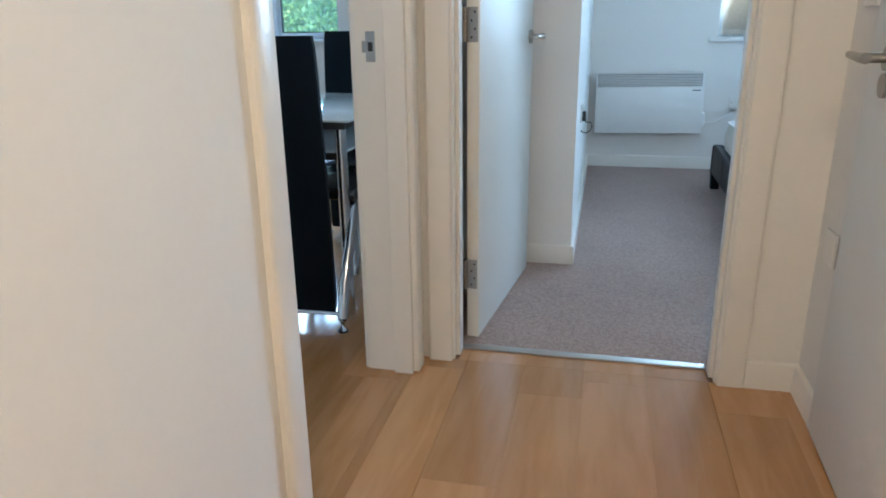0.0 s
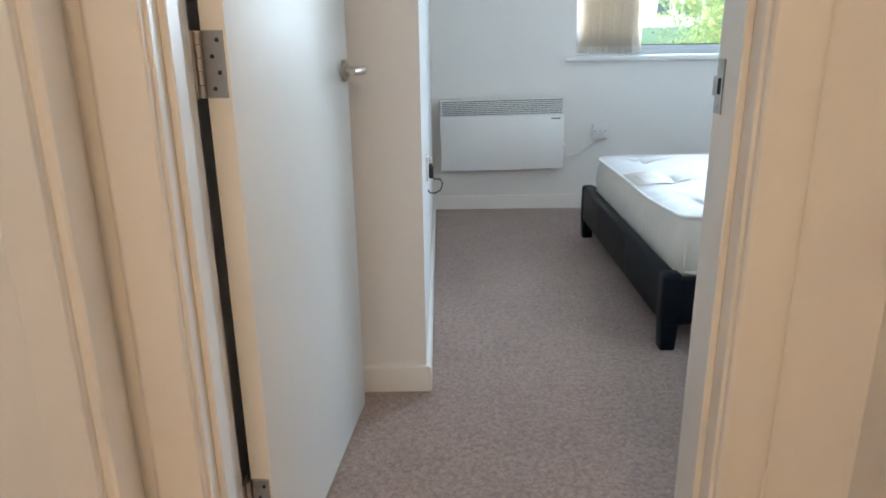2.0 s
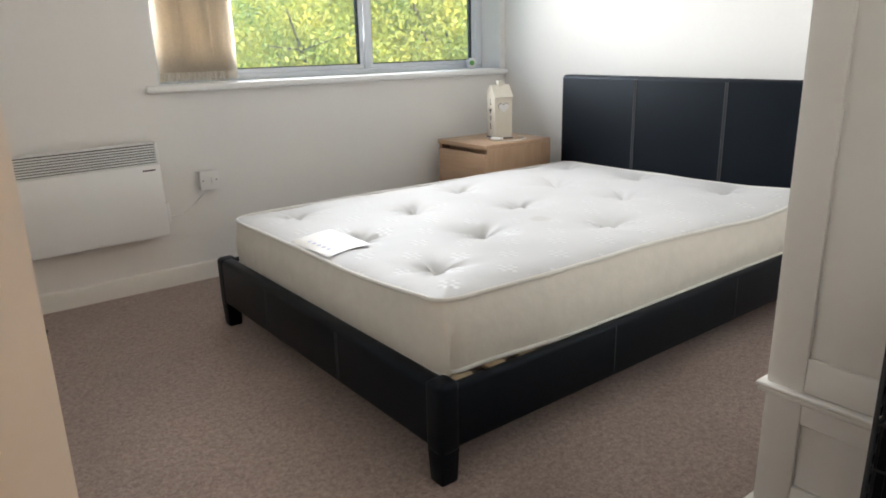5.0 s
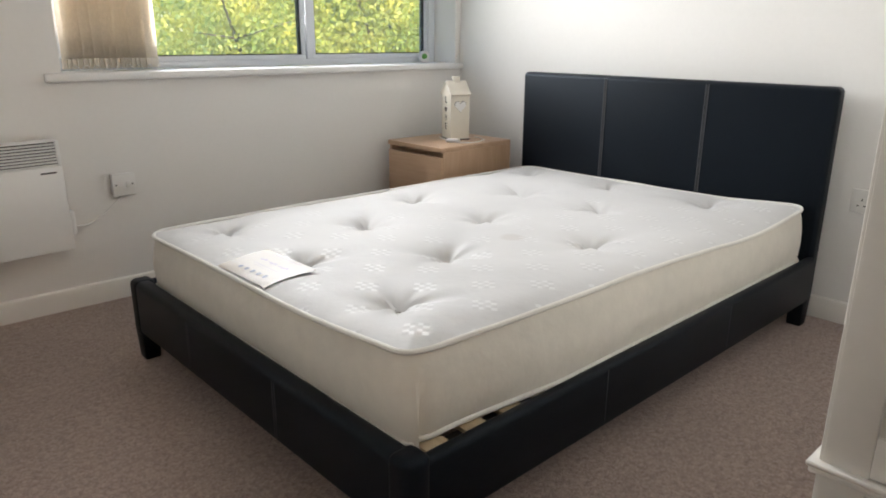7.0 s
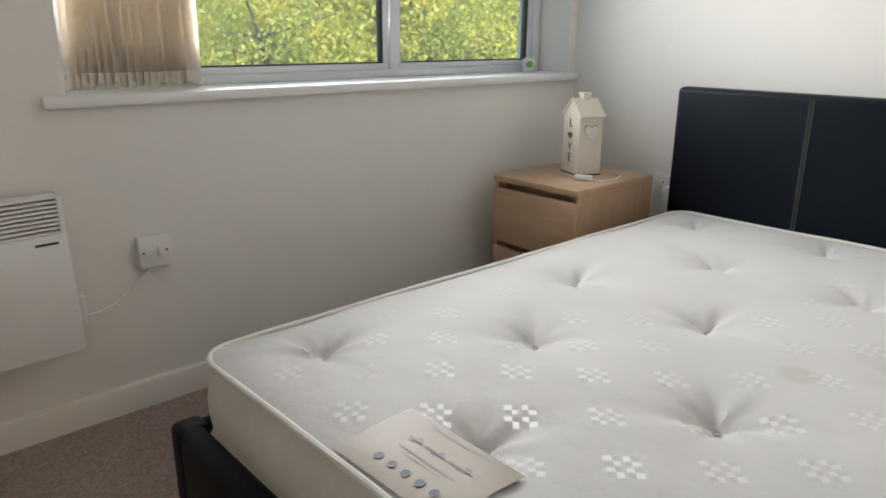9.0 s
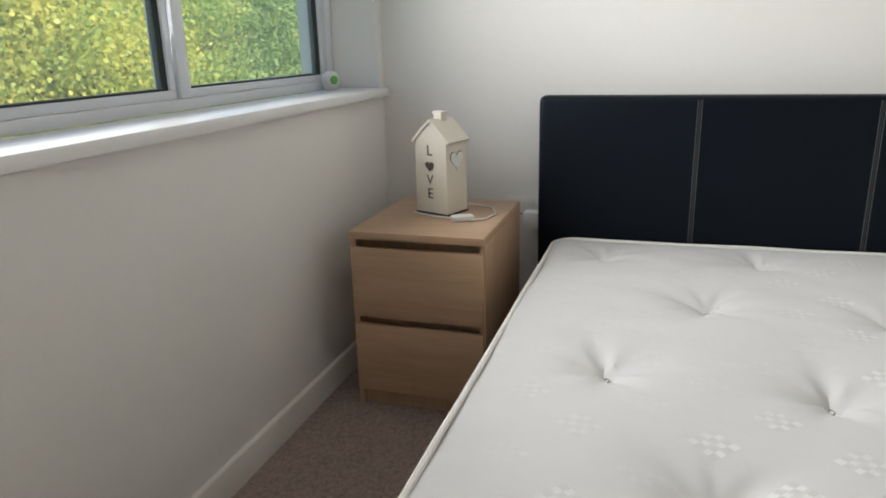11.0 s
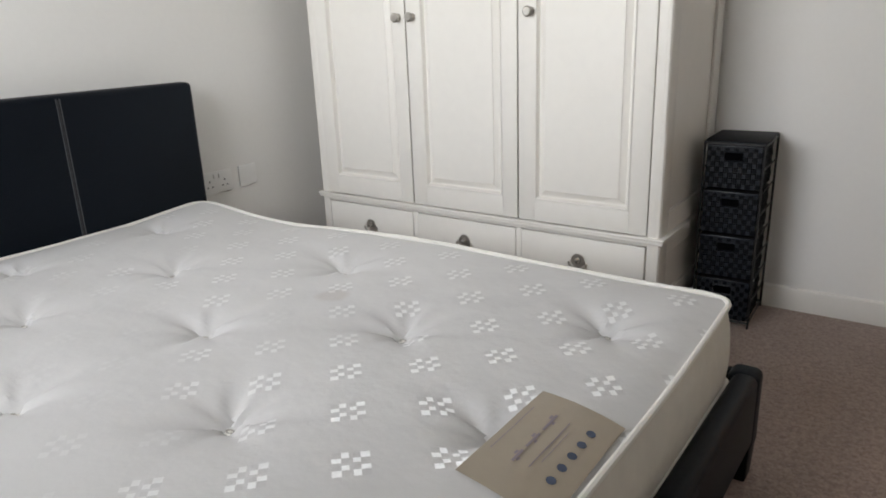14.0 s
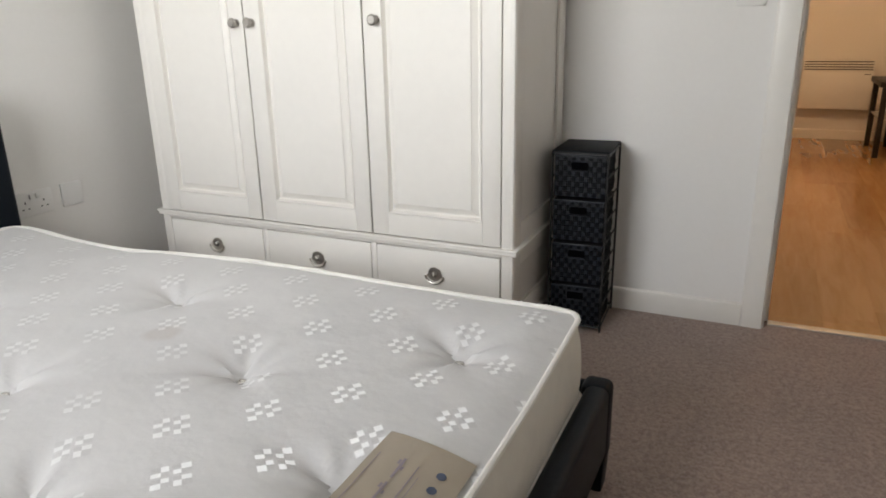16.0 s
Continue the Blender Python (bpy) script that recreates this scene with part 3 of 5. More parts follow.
# ---- doors ----
def lever_set(parent, x, y, z, nx, turn, lock=False, reach=0.115):
    """A round rose and a tapering lever on a leaf whose face normal is +-x (nx); turn: the lever's direction along y."""
    bm = bm_cyl(bmesh.new(), (x, y, z), (x + nx * 0.009, y, z), 0.026, 0.0255, 28)
    handle = part("door_handle", bm, STEEL, parent, "brushed steel lever handle on a round rose")
    bm = bm_cyl(bmesh.new(), (x + nx * 0.009, y, z), (x + nx * 0.05, y, z), 0.010, seg=16)
    pts = [(x + nx * 0.048, y - turn * 0.012, z), (x + nx * 0.05, y + turn * 0.02, z), (x + nx * 0.051, y + turn * reach * 0.6, z + 0.002), (x + nx * 0.051, y + turn * reach, z + 0.004)]
    arm = tube(pts, 0.0115, 14)
    for v in arm.verts:
        k = max(0.0, (v.co.y - y) * turn / reach)
        v.co.x += (x + nx * 0.05 - v.co.x) * 0.25 * k
        v.co.z += (z - v.co.z) * 0.3 * k
    part("lever", arm, STEEL, handle)
    part("spindle", bm, STEEL, handle)
    if lock:
        bm = bm_cyl(bmesh.new(), (x, y, z - 0.055), (x + nx * 0.008, y, z - 0.055), 0.026, 0.0255, 28)
        part("lock_rose", bm, STEEL, parent, "plain brushed steel lock rose")
    return handle


bed_door = thing("door_1", pose(-2.6030, -3.011, 0, 0, 0, -6.3), "plain white flush door standing open against the cupboard wall", "door")
bed_door["kind"] = "structure"
leaf = part("door_leaf", box(0.0, 0.04, 0.004, 0.760, 0.008, 2.03, 0.002), DOOR, bed_door)
lever_set(bed_door, 0.04, 0.708, 0.976, 1, -1)
lever_set(bed_door, 0.0, 0.708, 0.976, -1, -1)
for z in (0.235, 1.025, 1.80):
    hinge = part("hinge", boxes([(0.001, 0.035, 0.0005, 0.0042, z - 0.05, z + 0.05)]), STEEL, bed_door, "brushed steel butt hinge")
    bm = bmesh.new()
    for k in range(5):
        bm_cyl(bm, (-0.003, -0.004, z - 0.05 + k * 0.02 + 0.0006), (-0.003, -0.004, z - 0.05 + (k + 1) * 0.02 - 0.0006), 0.006, seg=12)
    part("knuckle", bm, STEEL, hinge)
    bm = bmesh.new()
    for sz in (-0.036, -0.012, 0.012, 0.036):
        bm_cyl(bm, (0.016 + 0.010 * (sz in (-0.012, 0.036)), -0.0004, z + sz), (0.016 + 0.010 * (sz in (-0.012, 0.036)), 0.0012, z + sz), 0.0035, seg=10)
    part("screw", bm, SLOT, hinge)
for z in (0.235, 1.025, 1.80):
    hp = part("hinge_plate", box(-2.613, -2.609, -3.03 + 0.001, -2.998, z - 0.05, z + 0.05), STEEL)
    tagged(hp, "brushed steel hinge plate screwed to the door lining", "hinge", "frame hinge plates")

hall_door = thing("door_2", pose(-1.652, -4.16, 0, 0, 0, -2.2), "plain white flush door folded back against the hall wall", "door")
hall_door["kind"] = "structure"
part("door_leaf", box(0.0, 0.036, 0.0, 0.765, 0.012, 2.03, 0.002), DOOR, hall_door)
lever_set(hall_door, 0.0, 0.640, 0.953, -1, 1, lock=True, reach=0.098)


def strike_plate(m, label):
    s = thing("strike_plate", m, label, "strike plate", "strike plates")
    part("plate", boxes([(-0.013, 0.013, -0.0015, 0.0, -0.04, -0.012), (-0.013, 0.013, -0.0015, 0.0, 0.012, 0.04),
                         (-0.013, -0.007, -0.0015, 0.0, -0.012, 0.012), (0.007, 0.013, -0.0015, 0.0, -0.012, 0.012), (-0.024, -0.013, -0.0015, 0.0, -0.015, 0.015)]), STEEL, s)
    part("latch_hole", box(-0.007, 0.007, -0.0008, 0.0, -0.012, 0.012), SLOT, s)
    for z in (-0.03, 0.03):
        part("screw", bm_cyl(bmesh.new(), (0, -0.0026, z), (0, -0.0015, z), 0.004, seg=10), STEEL, s)
    return s


strike_plate(pose(-2.815, -3.2852, 0.972), "steel strike plate let into the white door lining")
strike_plate(pose(-1.8243, -3.046, 0.985, 0, 0, -90), "steel strike plate in the bedroom door lining")

# ---- sockets and switches ----
def wall_plate(name, m, w, h, label, category, rockers=(), pins=0, screws=None):
    """A white moulded wall plate, built facing -y, its back at y = 0."""
    s = thing(name, m, label, category, "wall plates")
    part("plate", box(-w / 2, w / 2, -0.009, 0, -h / 2, h / 2, 0.003), PLASTIC, s)
    for rx, rz, rw, rh in rockers:
        part("rocker", box(rx - rw / 2, rx + rw / 2, -0.016, -0.0085, rz - rh / 2, rz + rh / 2, 0.0015), PLASTIC, s)
    for k in range(pins):
        ox = (k - (pins - 1) / 2) * 0.072
        for dx, dz, pw, ph in ((0, 0.006, 0.004, 0.009), (-0.011, -0.016, 0.008, 0.004), (0.011, -0.016, 0.008, 0.004)):
            part("socket_hole", box(ox + dx - pw / 2, ox + dx + pw / 2, -0.0095, -0.0088, dz - ph / 2, dz + ph / 2), SLOT, s)
    for dx in (-w / 2 + 0.012, w / 2 - 0.012):
        part("screw", bm_cyl(bmesh.new(), (dx, -0.0097, 0), (dx, -0.0085, 0), 0.0034, seg=10), screws or PLASTIC, s)
    return s


spur = wall_plate("fused_spur", pose(-1.289, NORTH - 0.026, 0.476), 0.088, 0.088, "white fused spur switch on a surface box for the heater", "wall switch", [(0.014, 0.0, 0.016, 0.028)], screws=SLOT)
part("back_box", box(-0.042, 0.042, -0.001, 0.026, -0.042, 0.042, 0.003), PLASTIC, spur)
wall_plate("double_socket", pose(EAST, -2.045, 0.48, 0, 0, -90), 0.147, 0.087, "white double wall socket beside the headboard", "wall socket", [(-0.012, 0.026, 0.012, 0.018), (0.012, 0.026, 0.012, 0.018)], 2)
wall_plate("aerial_plate", pose(EAST, -2.20, 0.482, 0, 0, -90), 0.088, 0.087, "white blank telephone plate", "wall plate")
wall_plate("double_socket", pose(EAST, -0.41, 0.49, 0, 0, -90), 0.147, 0.087, "white double wall socket behind the bedside chest", "wall socket", [(-0.012, 0.026, 0.012, 0.018), (0.012, 0.026, 0.012, 0.018)], 2)
wall_plate("light_switch", pose(-1.665, SOUTH, 1.146, 0, 0, 180), 0.087, 0.087, "white light switch by the bedroom door", "light switch", [(0, 0, 0.012, 0.026)])
wall_plate("blank_plate", pose(HALL_E, -3.285, 0.472, 0, 0, -90), 0.087, 0.087, "white blank plate low on the hall wall", "wall plate")
wall_plate("light_switch", pose(HALL_E, -3.285, 1.10, 0, 0, -90), 0.087, 0.087, "white light switch on the hall wall", "light switch", [(0, 0, 0.012, 0.026)])

wall_plate("wall_socket", pose(CORE_X, -1.64, 0.60, 0, 0, 90), 0.087, 0.087, "white wall socket with a black plug in it", "wall socket", [(0.028, 0.02, 0.01, 0.016)], 1)
black_plug = thing("black_plug", pose(CORE_X, -1.64, 0.587, 0, 0, 90), "black mains plug with a short looped flex", "plug")
part("plug_body", box(-0.022, 0.022, -0.026, -0.009, -0.024, 0.024, 0.005), BLACKP, black_plug)
part("flex", tube([(0, -0.02, -0.018), (0.0, -0.03, -0.03), (0.0, -0.05, -0.03), (0.004, -0.058, -0.048), (0.006, -0.05, -0.072), (0.006, -0.03, -0.083), (0.0, -0.012, -0.08), (-0.004, -0.006, -0.07)], 0.0025, 8), BLACKP, black_plug)


# ---- panel heaters ----
def panel_heater(m, w, h, slots, label):
    """A slim convector, built facing -y, its back at the wall y = 0, its foot at z = 0."""
    s = thing("panel_heater", m, label, "heater", "panel heaters")
    gh = 0.092
    part("front_panel", box(0, w, -0.095, -0.078, 0, h - gh, 0.004), HEATER, s)
    part("casing", boxes([(0.004, w - 0.004, -0.078, -0.025, 0.004, h - gh), (0, 0.012, -0.095, -0.025, h - gh, h), (w - 0.012, w, -0.095, -0.025, h - gh, h)], 0.002), HEATER, s)
    grille = part("grille", box(0.012, w - 0.012, -0.084, -0.03, h - gh, h - 0.004), GRILLE, s, "dark slots behind white grille louvres")
    pitch = (gh - 0.005) / slots
    for k in range(slots):
        z = h - gh + k * pitch
        part("louvre", box(0.012, w - 0.012, -0.095, -0.082, z, z + pitch * 0.60, 0.0015), HEATER, grille)
    part("badge", box(w - 0.075, w - 0.022, -0.0962, -0.0948, h - gh - 0.026, h - gh - 0.020), SLOT, s, "small dark maker's badge")
    part("top_lid", box(0.012, w - 0.012, -0.095, -0.027, h - 0.004, h, 0.001), HEATER, s)
    for bx in (w * 0.2, w * 0.8):
        part("bracket", box(bx, bx + 0.03, -0.025, 0, 0.05, h - 0.05), STEEL, s)
    part("control_box", box(w - 0.002, w + 0.022, -0.07, -0.03, 0.05, 0.14, 0.004), HEATER, s)
    return s


panel_heater(pose(-2.242, NORTH, 0.256, 0, -0.8), 0.728, 0.413, 8, "white panel heater with a slotted top on the window wall")
cable = tagged(part("heater_flex", tube([(-1.500, 0.072, 0.34), (-1.44, 0.095, 0.335), (-1.40, 0.112, 0.345), (-1.35, 0.112, 0.38), (-1.31, 0.112, 0.415), (-1.295, 0.113, 0.43)], 0.0035, 8), PLASTIC),
               "white flex between the heater and its switch", "cable")
panel_heater(pose(-1.98, HALL_END, 0.28, 0, 0, 180), 0.56, 0.42, 4, "white panel heater at the end of the hall")
panel_heater(pose(-5.95, NORTH, 0.267), 0.728, 0.413, 8, "white panel heater under the living room window")


# ---- blind ----
blind = thing("vertical_blind", pose(0, 0, 0), "beige fabric vertical blind drawn to one side", "window blind")
part("headrail", box(WIN[0] + 0.01, WIN[1] - 0.01, 0.20, 0.245, WIN[3] - 0.04, WIN[3], 0.004), PLASTIC, blind)
for k in range(17):
    x = -1.387 + k * 0.0198
    bm = bmesh.new()
    turn = radians(34 + random.uniform(-7, 7))
    rows = 10
    grid = []
    for i in range(rows + 1):
        z = 0.955 + (WIN[3] - 0.05 - 0.955) * i / rows
        row = []
        for j in range(6):
            u = (j / 5 - 0.5) * 0.089
            bow = 0.004 * math.cos(math.pi * (j / 5 - 0.5)) + 0.002 * math.sin(i * 0.9 + k)
            row.append(bm.verts.new((x + u * math.cos(turn) - bow * math.sin(turn), 0.222 + u * math.sin(turn) + bow * math.cos(turn), z)))
        grid.append(row)
    for i in range(rows):
        for j in range(5):
            bm.faces.new((grid[i][j], grid[i][j + 1], grid[i + 1][j + 1], grid[i + 1][j]))
    bmesh.ops.solidify(bm, geom=bm.faces, thickness=0.0008)
    slat = part("slat", finish(bm), BLIND, blind)
    bm = box(-0.046, 0.046, -0.003, 0.003, 0.922, 0.960, 0.002)
    bmesh.ops.transform(bm, matrix=pose(x, 0.222, 0, 0, 0, math.degrees(turn)), verts=bm.verts)
    part("weight", bm, BLIND, slat, "pocketed weight at the hem")
chain = []
for k in range(60):
    chain.append((-1.39 + 0.0058 * k, 0.19 + 0.01 * math.sin(k * 1.1), 0.925 + 0.010 * math.sin(k * 0.9)))
part("bead_chain", tube(chain, 0.0022, 6), PLASTIC, blind)

# ---- bed ----
BX0, BX1, BY0, BY1 = -1.502, 0.49, -1.925, -0.498
bed = thing("bed_frame", pose(0, 0, 0), "black faux leather double bed frame with stitched panels", "bed")


def padded(x0, x1, y0, y1, z0, z1, r=0.018):
    return box(x0, x1, y0, y1, z0, z1, r, 4)


part("foot_rail", padded(BX0, BX0 + 0.055, BY0 + 0.012, BY1 - 0.012, 0.095, 0.278), LEATHER, bed)
part("side_rail", padded(BX0 + 0.045, BX1, BY0, BY0 + 0.036, 0.095, 0.268, 0.015), LEATHER, bed)
part("side_rail", padded(BX0 + 0.045, BX1, BY1 - 0.036, BY1, 0.095, 0.268, 0.015), LEATHER, bed)
head = part("headboard", padded(BX1 - 0.008, BX1 + 0.062, -1.912, -0.462, 0.09, 0.888, 0.02), LEATHER, bed)
for y in (-0.946, -1.426):
    for d in (-0.006, 0.006):
        part("stitching", box(BX1 - 0.0105, BX1 - 0.007, y + d - 0.0012, y + d + 0.0012, 0.12, 0.875), STITCH, head, "pale double row of stitching")
    part("seam", box(BX1 - 0.0095, BX1 - 0.007, y - 0.002, y + 0.002, 0.12, 0.872), SLOT, head)
for y in (-0.944, -1.43):
    for d in (-0.005, 0.005):
        part("stitching", box(BX0 - 0.0016, BX0 + 0.002, y + d - 0.001, y + d + 0.001, 0.115, 0.262), STITCH, bed, "pale double row of stitching")
for x in (-0.85, -0.19):
    part("stitching", box(x - 0.001, x + 0.001, BY0 - 0.0016, BY0 + 0.002, 0.115, 0.258), STITCH, bed)


def leg(x, y):
    bm = bm_box(bmesh.new(), x - 0.031, x + 0.031, y - 0.031, y + 0.031, 0, 0.12, 0.006)
    for v in bm.verts:
        k = 1 - 0.18 * max(0.0, 1 - v.co.z / 0.12)
        v.co.x, v.co.y = x + (v.co.x - x) * k, y + (v.co.y - y) * k
    part("leg", bm, LEATHER, bed)


for x in (BX0 + 0.031, BX1 - 0.02):
    for y in (BY0 + 0.031, BY1 - 0.031):
        leg(x, y)
part("corner_post", padded(BX0 - 0.002, BX0 + 0.066, BY0 - 0.002, BY0 + 0.066, 0.085, 0.280, 0.018), LEATHER, bed)
part("corner_post", padded(BX0 - 0.002, BX0 + 0.066, BY1 - 0.066, BY1 + 0.002, 0.085, 0.280, 0.018), LEATHER, bed)
part("centre_rail", box(BX0 + 0.05, BX1, -1.235, -1.19, 0.16, 0.239), STEEL, bed)
for y in (BY0 + 0.036, BY1 - 0.076):
    part("slat_ledge", box(BX0 + 0.055, BX1 - 0.01, y, y + 0.04, 0.20, 0.240), BLACKP, bed, "black steel ledge under the slats")
for k in range(17):
    x = BX0 + 0.09 + k * 0.112
    part("slat", box(x, x + 0.062, BY0 + 0.036, BY1 - 0.036, 0.240, 0.252, 0.003), SLATWOOD, bed, "pale sprung wooden slat")

# ---- mattress ----
MX0, MX1, MY0, MY1, MZ0, MZ1 = -1.442, 0.462, -1.888, -0.532, 0.254, 0.428
BUTTONS = [(-1.245, -0.70), (-1.250, -1.165), (-1.255, -1.60), (-0.865, -0.955), (-0.89, -1.385), (-0.49, -0.775), (-0.51, -1.165), (-0.505, -1.61),
           (-0.09, -0.975), (-0.10, -1.36), (0.29, -0.70), (0.285, -1.13), (0.285, -1.58)]


def corner_round(x, y):
    """Pulls a point of the outline in at the rounded corners."""
    r = 0.075
    cx, cy = min(max(x, MX0 + r), MX1 - r), min(max(y, MY0 + r), MY1 - r)
    dx, dy = x - cx, y - cy
    d = math.hypot(dx, dy)
    return (cx + dx * r / d, cy + dy * r / d) if d > r else (x, y)


def south_draw(x):
    """How far the south seam is pulled in: most at the foot."""
    return 0.016 + 0.020 * min(1.0, max(0.0, (-0.5 - x) / 0.8))


def drawn_in(x, y, f=1.0):
    """The top seam lies a little inside the bulging west and south sides."""
    return (x + 0.008 * f * math.exp(-max(0.0, x - MX0) / 0.06), y + south_draw(x) * f * math.exp(-max(0.0, y - MY0) / 0.06))


def edge_z(x, y):
    """The sag of the mattress towards its south edge, and a slow waviness."""
    sag = 0.026 * math.exp(-((x - 0.02) / 0.36) ** 2) * math.exp(-((y - MY0) / 0.22) ** 2)
    lift = 0.026 * math.exp(-((y - MY0) / 0.25) ** 2)
    return 0.005 * noise.noise(Vector((x * 1.7, y * 1.7, 7))) - sag + lift + 0.006 * math.exp(-((x - MX1) / 0.2) ** 2) * math.exp(-((y - MY0) / 0.35) ** 2)


def quilt_z(x, y):
    e = min(x - MX0 - 0.008, MX1 - x, y - MY0 - south_draw(x), MY1 - y)
    z = MZ1 + edge_z(x, y) + 0.026 * (1 - math.exp(-max(e, 0) / 0.07))
    for k, (bx, by) in enumerate(BUTTONS):
        dx, dy = x - bx, y - by
        d = math.hypot(dx, dy)
        a = math.atan2(dy, dx)
        star = 1 + 0.30 * math.cos(4 * a + k) + 0.22 * math.cos(7 * a + 2.1 * k)
        z -= 0.040 * math.exp(-d / (0.040 * star)) + 0.010 * math.exp(-(d / 0.09) ** 2)
    z += 0.005 * noise.noise(Vector((x * 3.2, y * 3.2, 0))) + 0.0026 * noise.noise(Vector((x * 9, y * 9, 4)))
    return z


mattress = thing("mattress", pose(0, 0, 0), "white damask double mattress with tufted buttons", "mattress")
bm = bmesh.new()
nx_, ny_ = 210, 150
grid = []
for i in range(nx_ + 1):
    row = []
    for j in range(ny_ + 1):
        x, y = drawn_in(*corner_round(MX0 + (MX1 - MX0) * i / nx_, MY0 + (MY1 - MY0) * j / ny_))
        row.append(bm.verts.new((x, y, quilt_z(x, y))))
    grid.append(row)
for i in range(nx_):
    for j in range(ny_):
        bm.faces.new((grid[i][j], grid[i + 1][j], grid[i + 1][j + 1], grid[i][j + 1]))
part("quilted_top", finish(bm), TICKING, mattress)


def outline(inset, n=26):
    pts = []
    r = 0.075 - inset * 0.3
    x0, x1, y0, y1 = MX0 + inset, MX1 - inset, MY0 + inset, MY1 - inset
    for cx, cy, a0 in ((x1 - r, y1 - r, 0), (x0 + r, y1 - r, 90), (x0 + r, y0 + r, 180), (x1 - r, y0 + r, 270)):
        for k in range(9):
            a = radians(a0 + k * 90 / 8)
            pts.append((cx + r * math.cos(a), cy + r * math.sin(a)))
    out = []
    for k, p in enumerate(pts):
        q = pts[(k + 1) % len(pts)]
        d = math.hypot(q[0] - p[0], q[1] - p[1])
        m = max(1, int(d / 0.06))
        out += [(p[0] + (q[0] - p[0]) * s / m, p[1] + (q[1] - p[1]) * s / m) for s in range(m)]
    return out


def south_tuck(x):
    """The foot corner is drawn in over the slats, the rest lies against the rail."""
    return 0.006 + 0.032 * min(1.0, max(0.0, (-0.98 - x) / 0.32))


bm = bmesh.new()
rings = []
for k in range(9):
    f = k / 8
    bulge = 0.010 * math.sin(math.pi * f)
    ring = []
    for n_, (x, y) in enumerate(outline(0.0)):
        d = Vector((x - (MX0 + MX1) / 2, y - (MY0 + MY1) / 2, 0)).normalized()
        wob = 0.004 * noise.noise(Vector((x * 5, y * 5, f * 3)))
        tuck = 0.05 * (1 - f) ** 1.5 if y > MY1 - 0.02 else (-south_tuck(x) * (1 - f) ** 1.5 if y < MY0 + 0.02 else 0.0)
        x, y = drawn_in(x, y, f * f)
        ring.append(bm.verts.new((x + d.x * (bulge + wob), y + d.y * (bulge + wob) - tuck, MZ0 + (MZ1 + edge_z(x, y) - MZ0) * f)))
    rings.append(ring)
for a, b in zip(rings, rings[1:]):
    n_ = len(a)
    for k in range(n_):
        bm.faces.new((a[k], a[(k + 1) % n_], b[(k + 1) % n_], b[k]))
bm.faces.new(rings[0][::-1])
part("border", finish(bm), SIDECLOTH, mattress, "cream quilted side border")
for z in (MZ1 + 0.002, MZ0 + 0.008):
    ring = [(x, y, z + (edge_z(x, y) if z > 0.4 else 0) + 0.002 * noise.noise(Vector((x * 6, y * 6, z * 9)))) for x, y in [drawn_in(*q, 1.0 if z > 0.4 else 0.0) for q in outline(-0.004)]]
    if z < 0.4:
        ring = [(x, y - (0.047 if y > MY1 - 0.02 else (0.002 - south_tuck(x) if y < MY0 + 0.02 else 0.0)), zz) for x, y, zz in ring]
    part("piping", tube(ring, 0.0065, 8, closed=True), PIPING, mattress, "rounded white edge piping")
for bx, by in BUTTONS:
    z = quilt_z(bx, by)
    bm = bmesh.new()
    bmesh.ops.create_uvsphere(bm, u_segments=12, v_segments=6, radius=0.013, matrix=Matrix.Translation((bx, by, z + 0.006)) @ Matrix.Diagonal((1, 1, 0.4, 1)))
    tuft_ = part("tuft_button", bm, PIPING, mattress, "white tufting toggle")
    ring = [(bx + 0.008 * math.cos(q), by + 0.005 * math.sin(q), z + 0.0115) for q in [2 * math.pi * k / 10 for k in range(10)]]
    part("toggle_loop", tube(ring, 0.0016, 5, closed=True), STEEL, tuft_)

# care label sewn to the foot edge
LX0, LX1, LY0, LY1 = -1.425, -1.275, -1.275, -1.015


def label_z(x, y, u, v):
    """The label bridges the dimple that it lies over."""
    e = min(x - MX0, MX1 - x)
    return MZ1 + edge_z(x, y) + 0.026 * (1 - math.exp(-max(e, 0) / 0.07)) + 0.005 * noise.noise(Vector((x * 3.2, y * 3.2, 0))) + 0.0026 * noise.noise(Vector((x * 9, y * 9, 4))) + 0.0018 + 0.0012 * u * math.sin(v * 3.1)


bm = bmesh.new()
lab = []
for i in range(13):
    row = []
    for j in range(13):
        u, v = i / 12, j / 12
        x, y = LX0 + (LX1 - LX0) * u, LY0 + (LY1 - LY0) * v - 0.012 * u
        row.append(bm.verts.new((x, y, label_z(x, y, u, v))))
    lab.append(row)
for i in range(12):
    for j in range(12):
        bm.faces.new((lab[i][j], lab[i + 1][j], lab[i + 1][j + 1], lab[i][j + 1]))
label_part = part("cloth_label", finish(bm), LABELM, mattress, "beige satin maker's label with print")


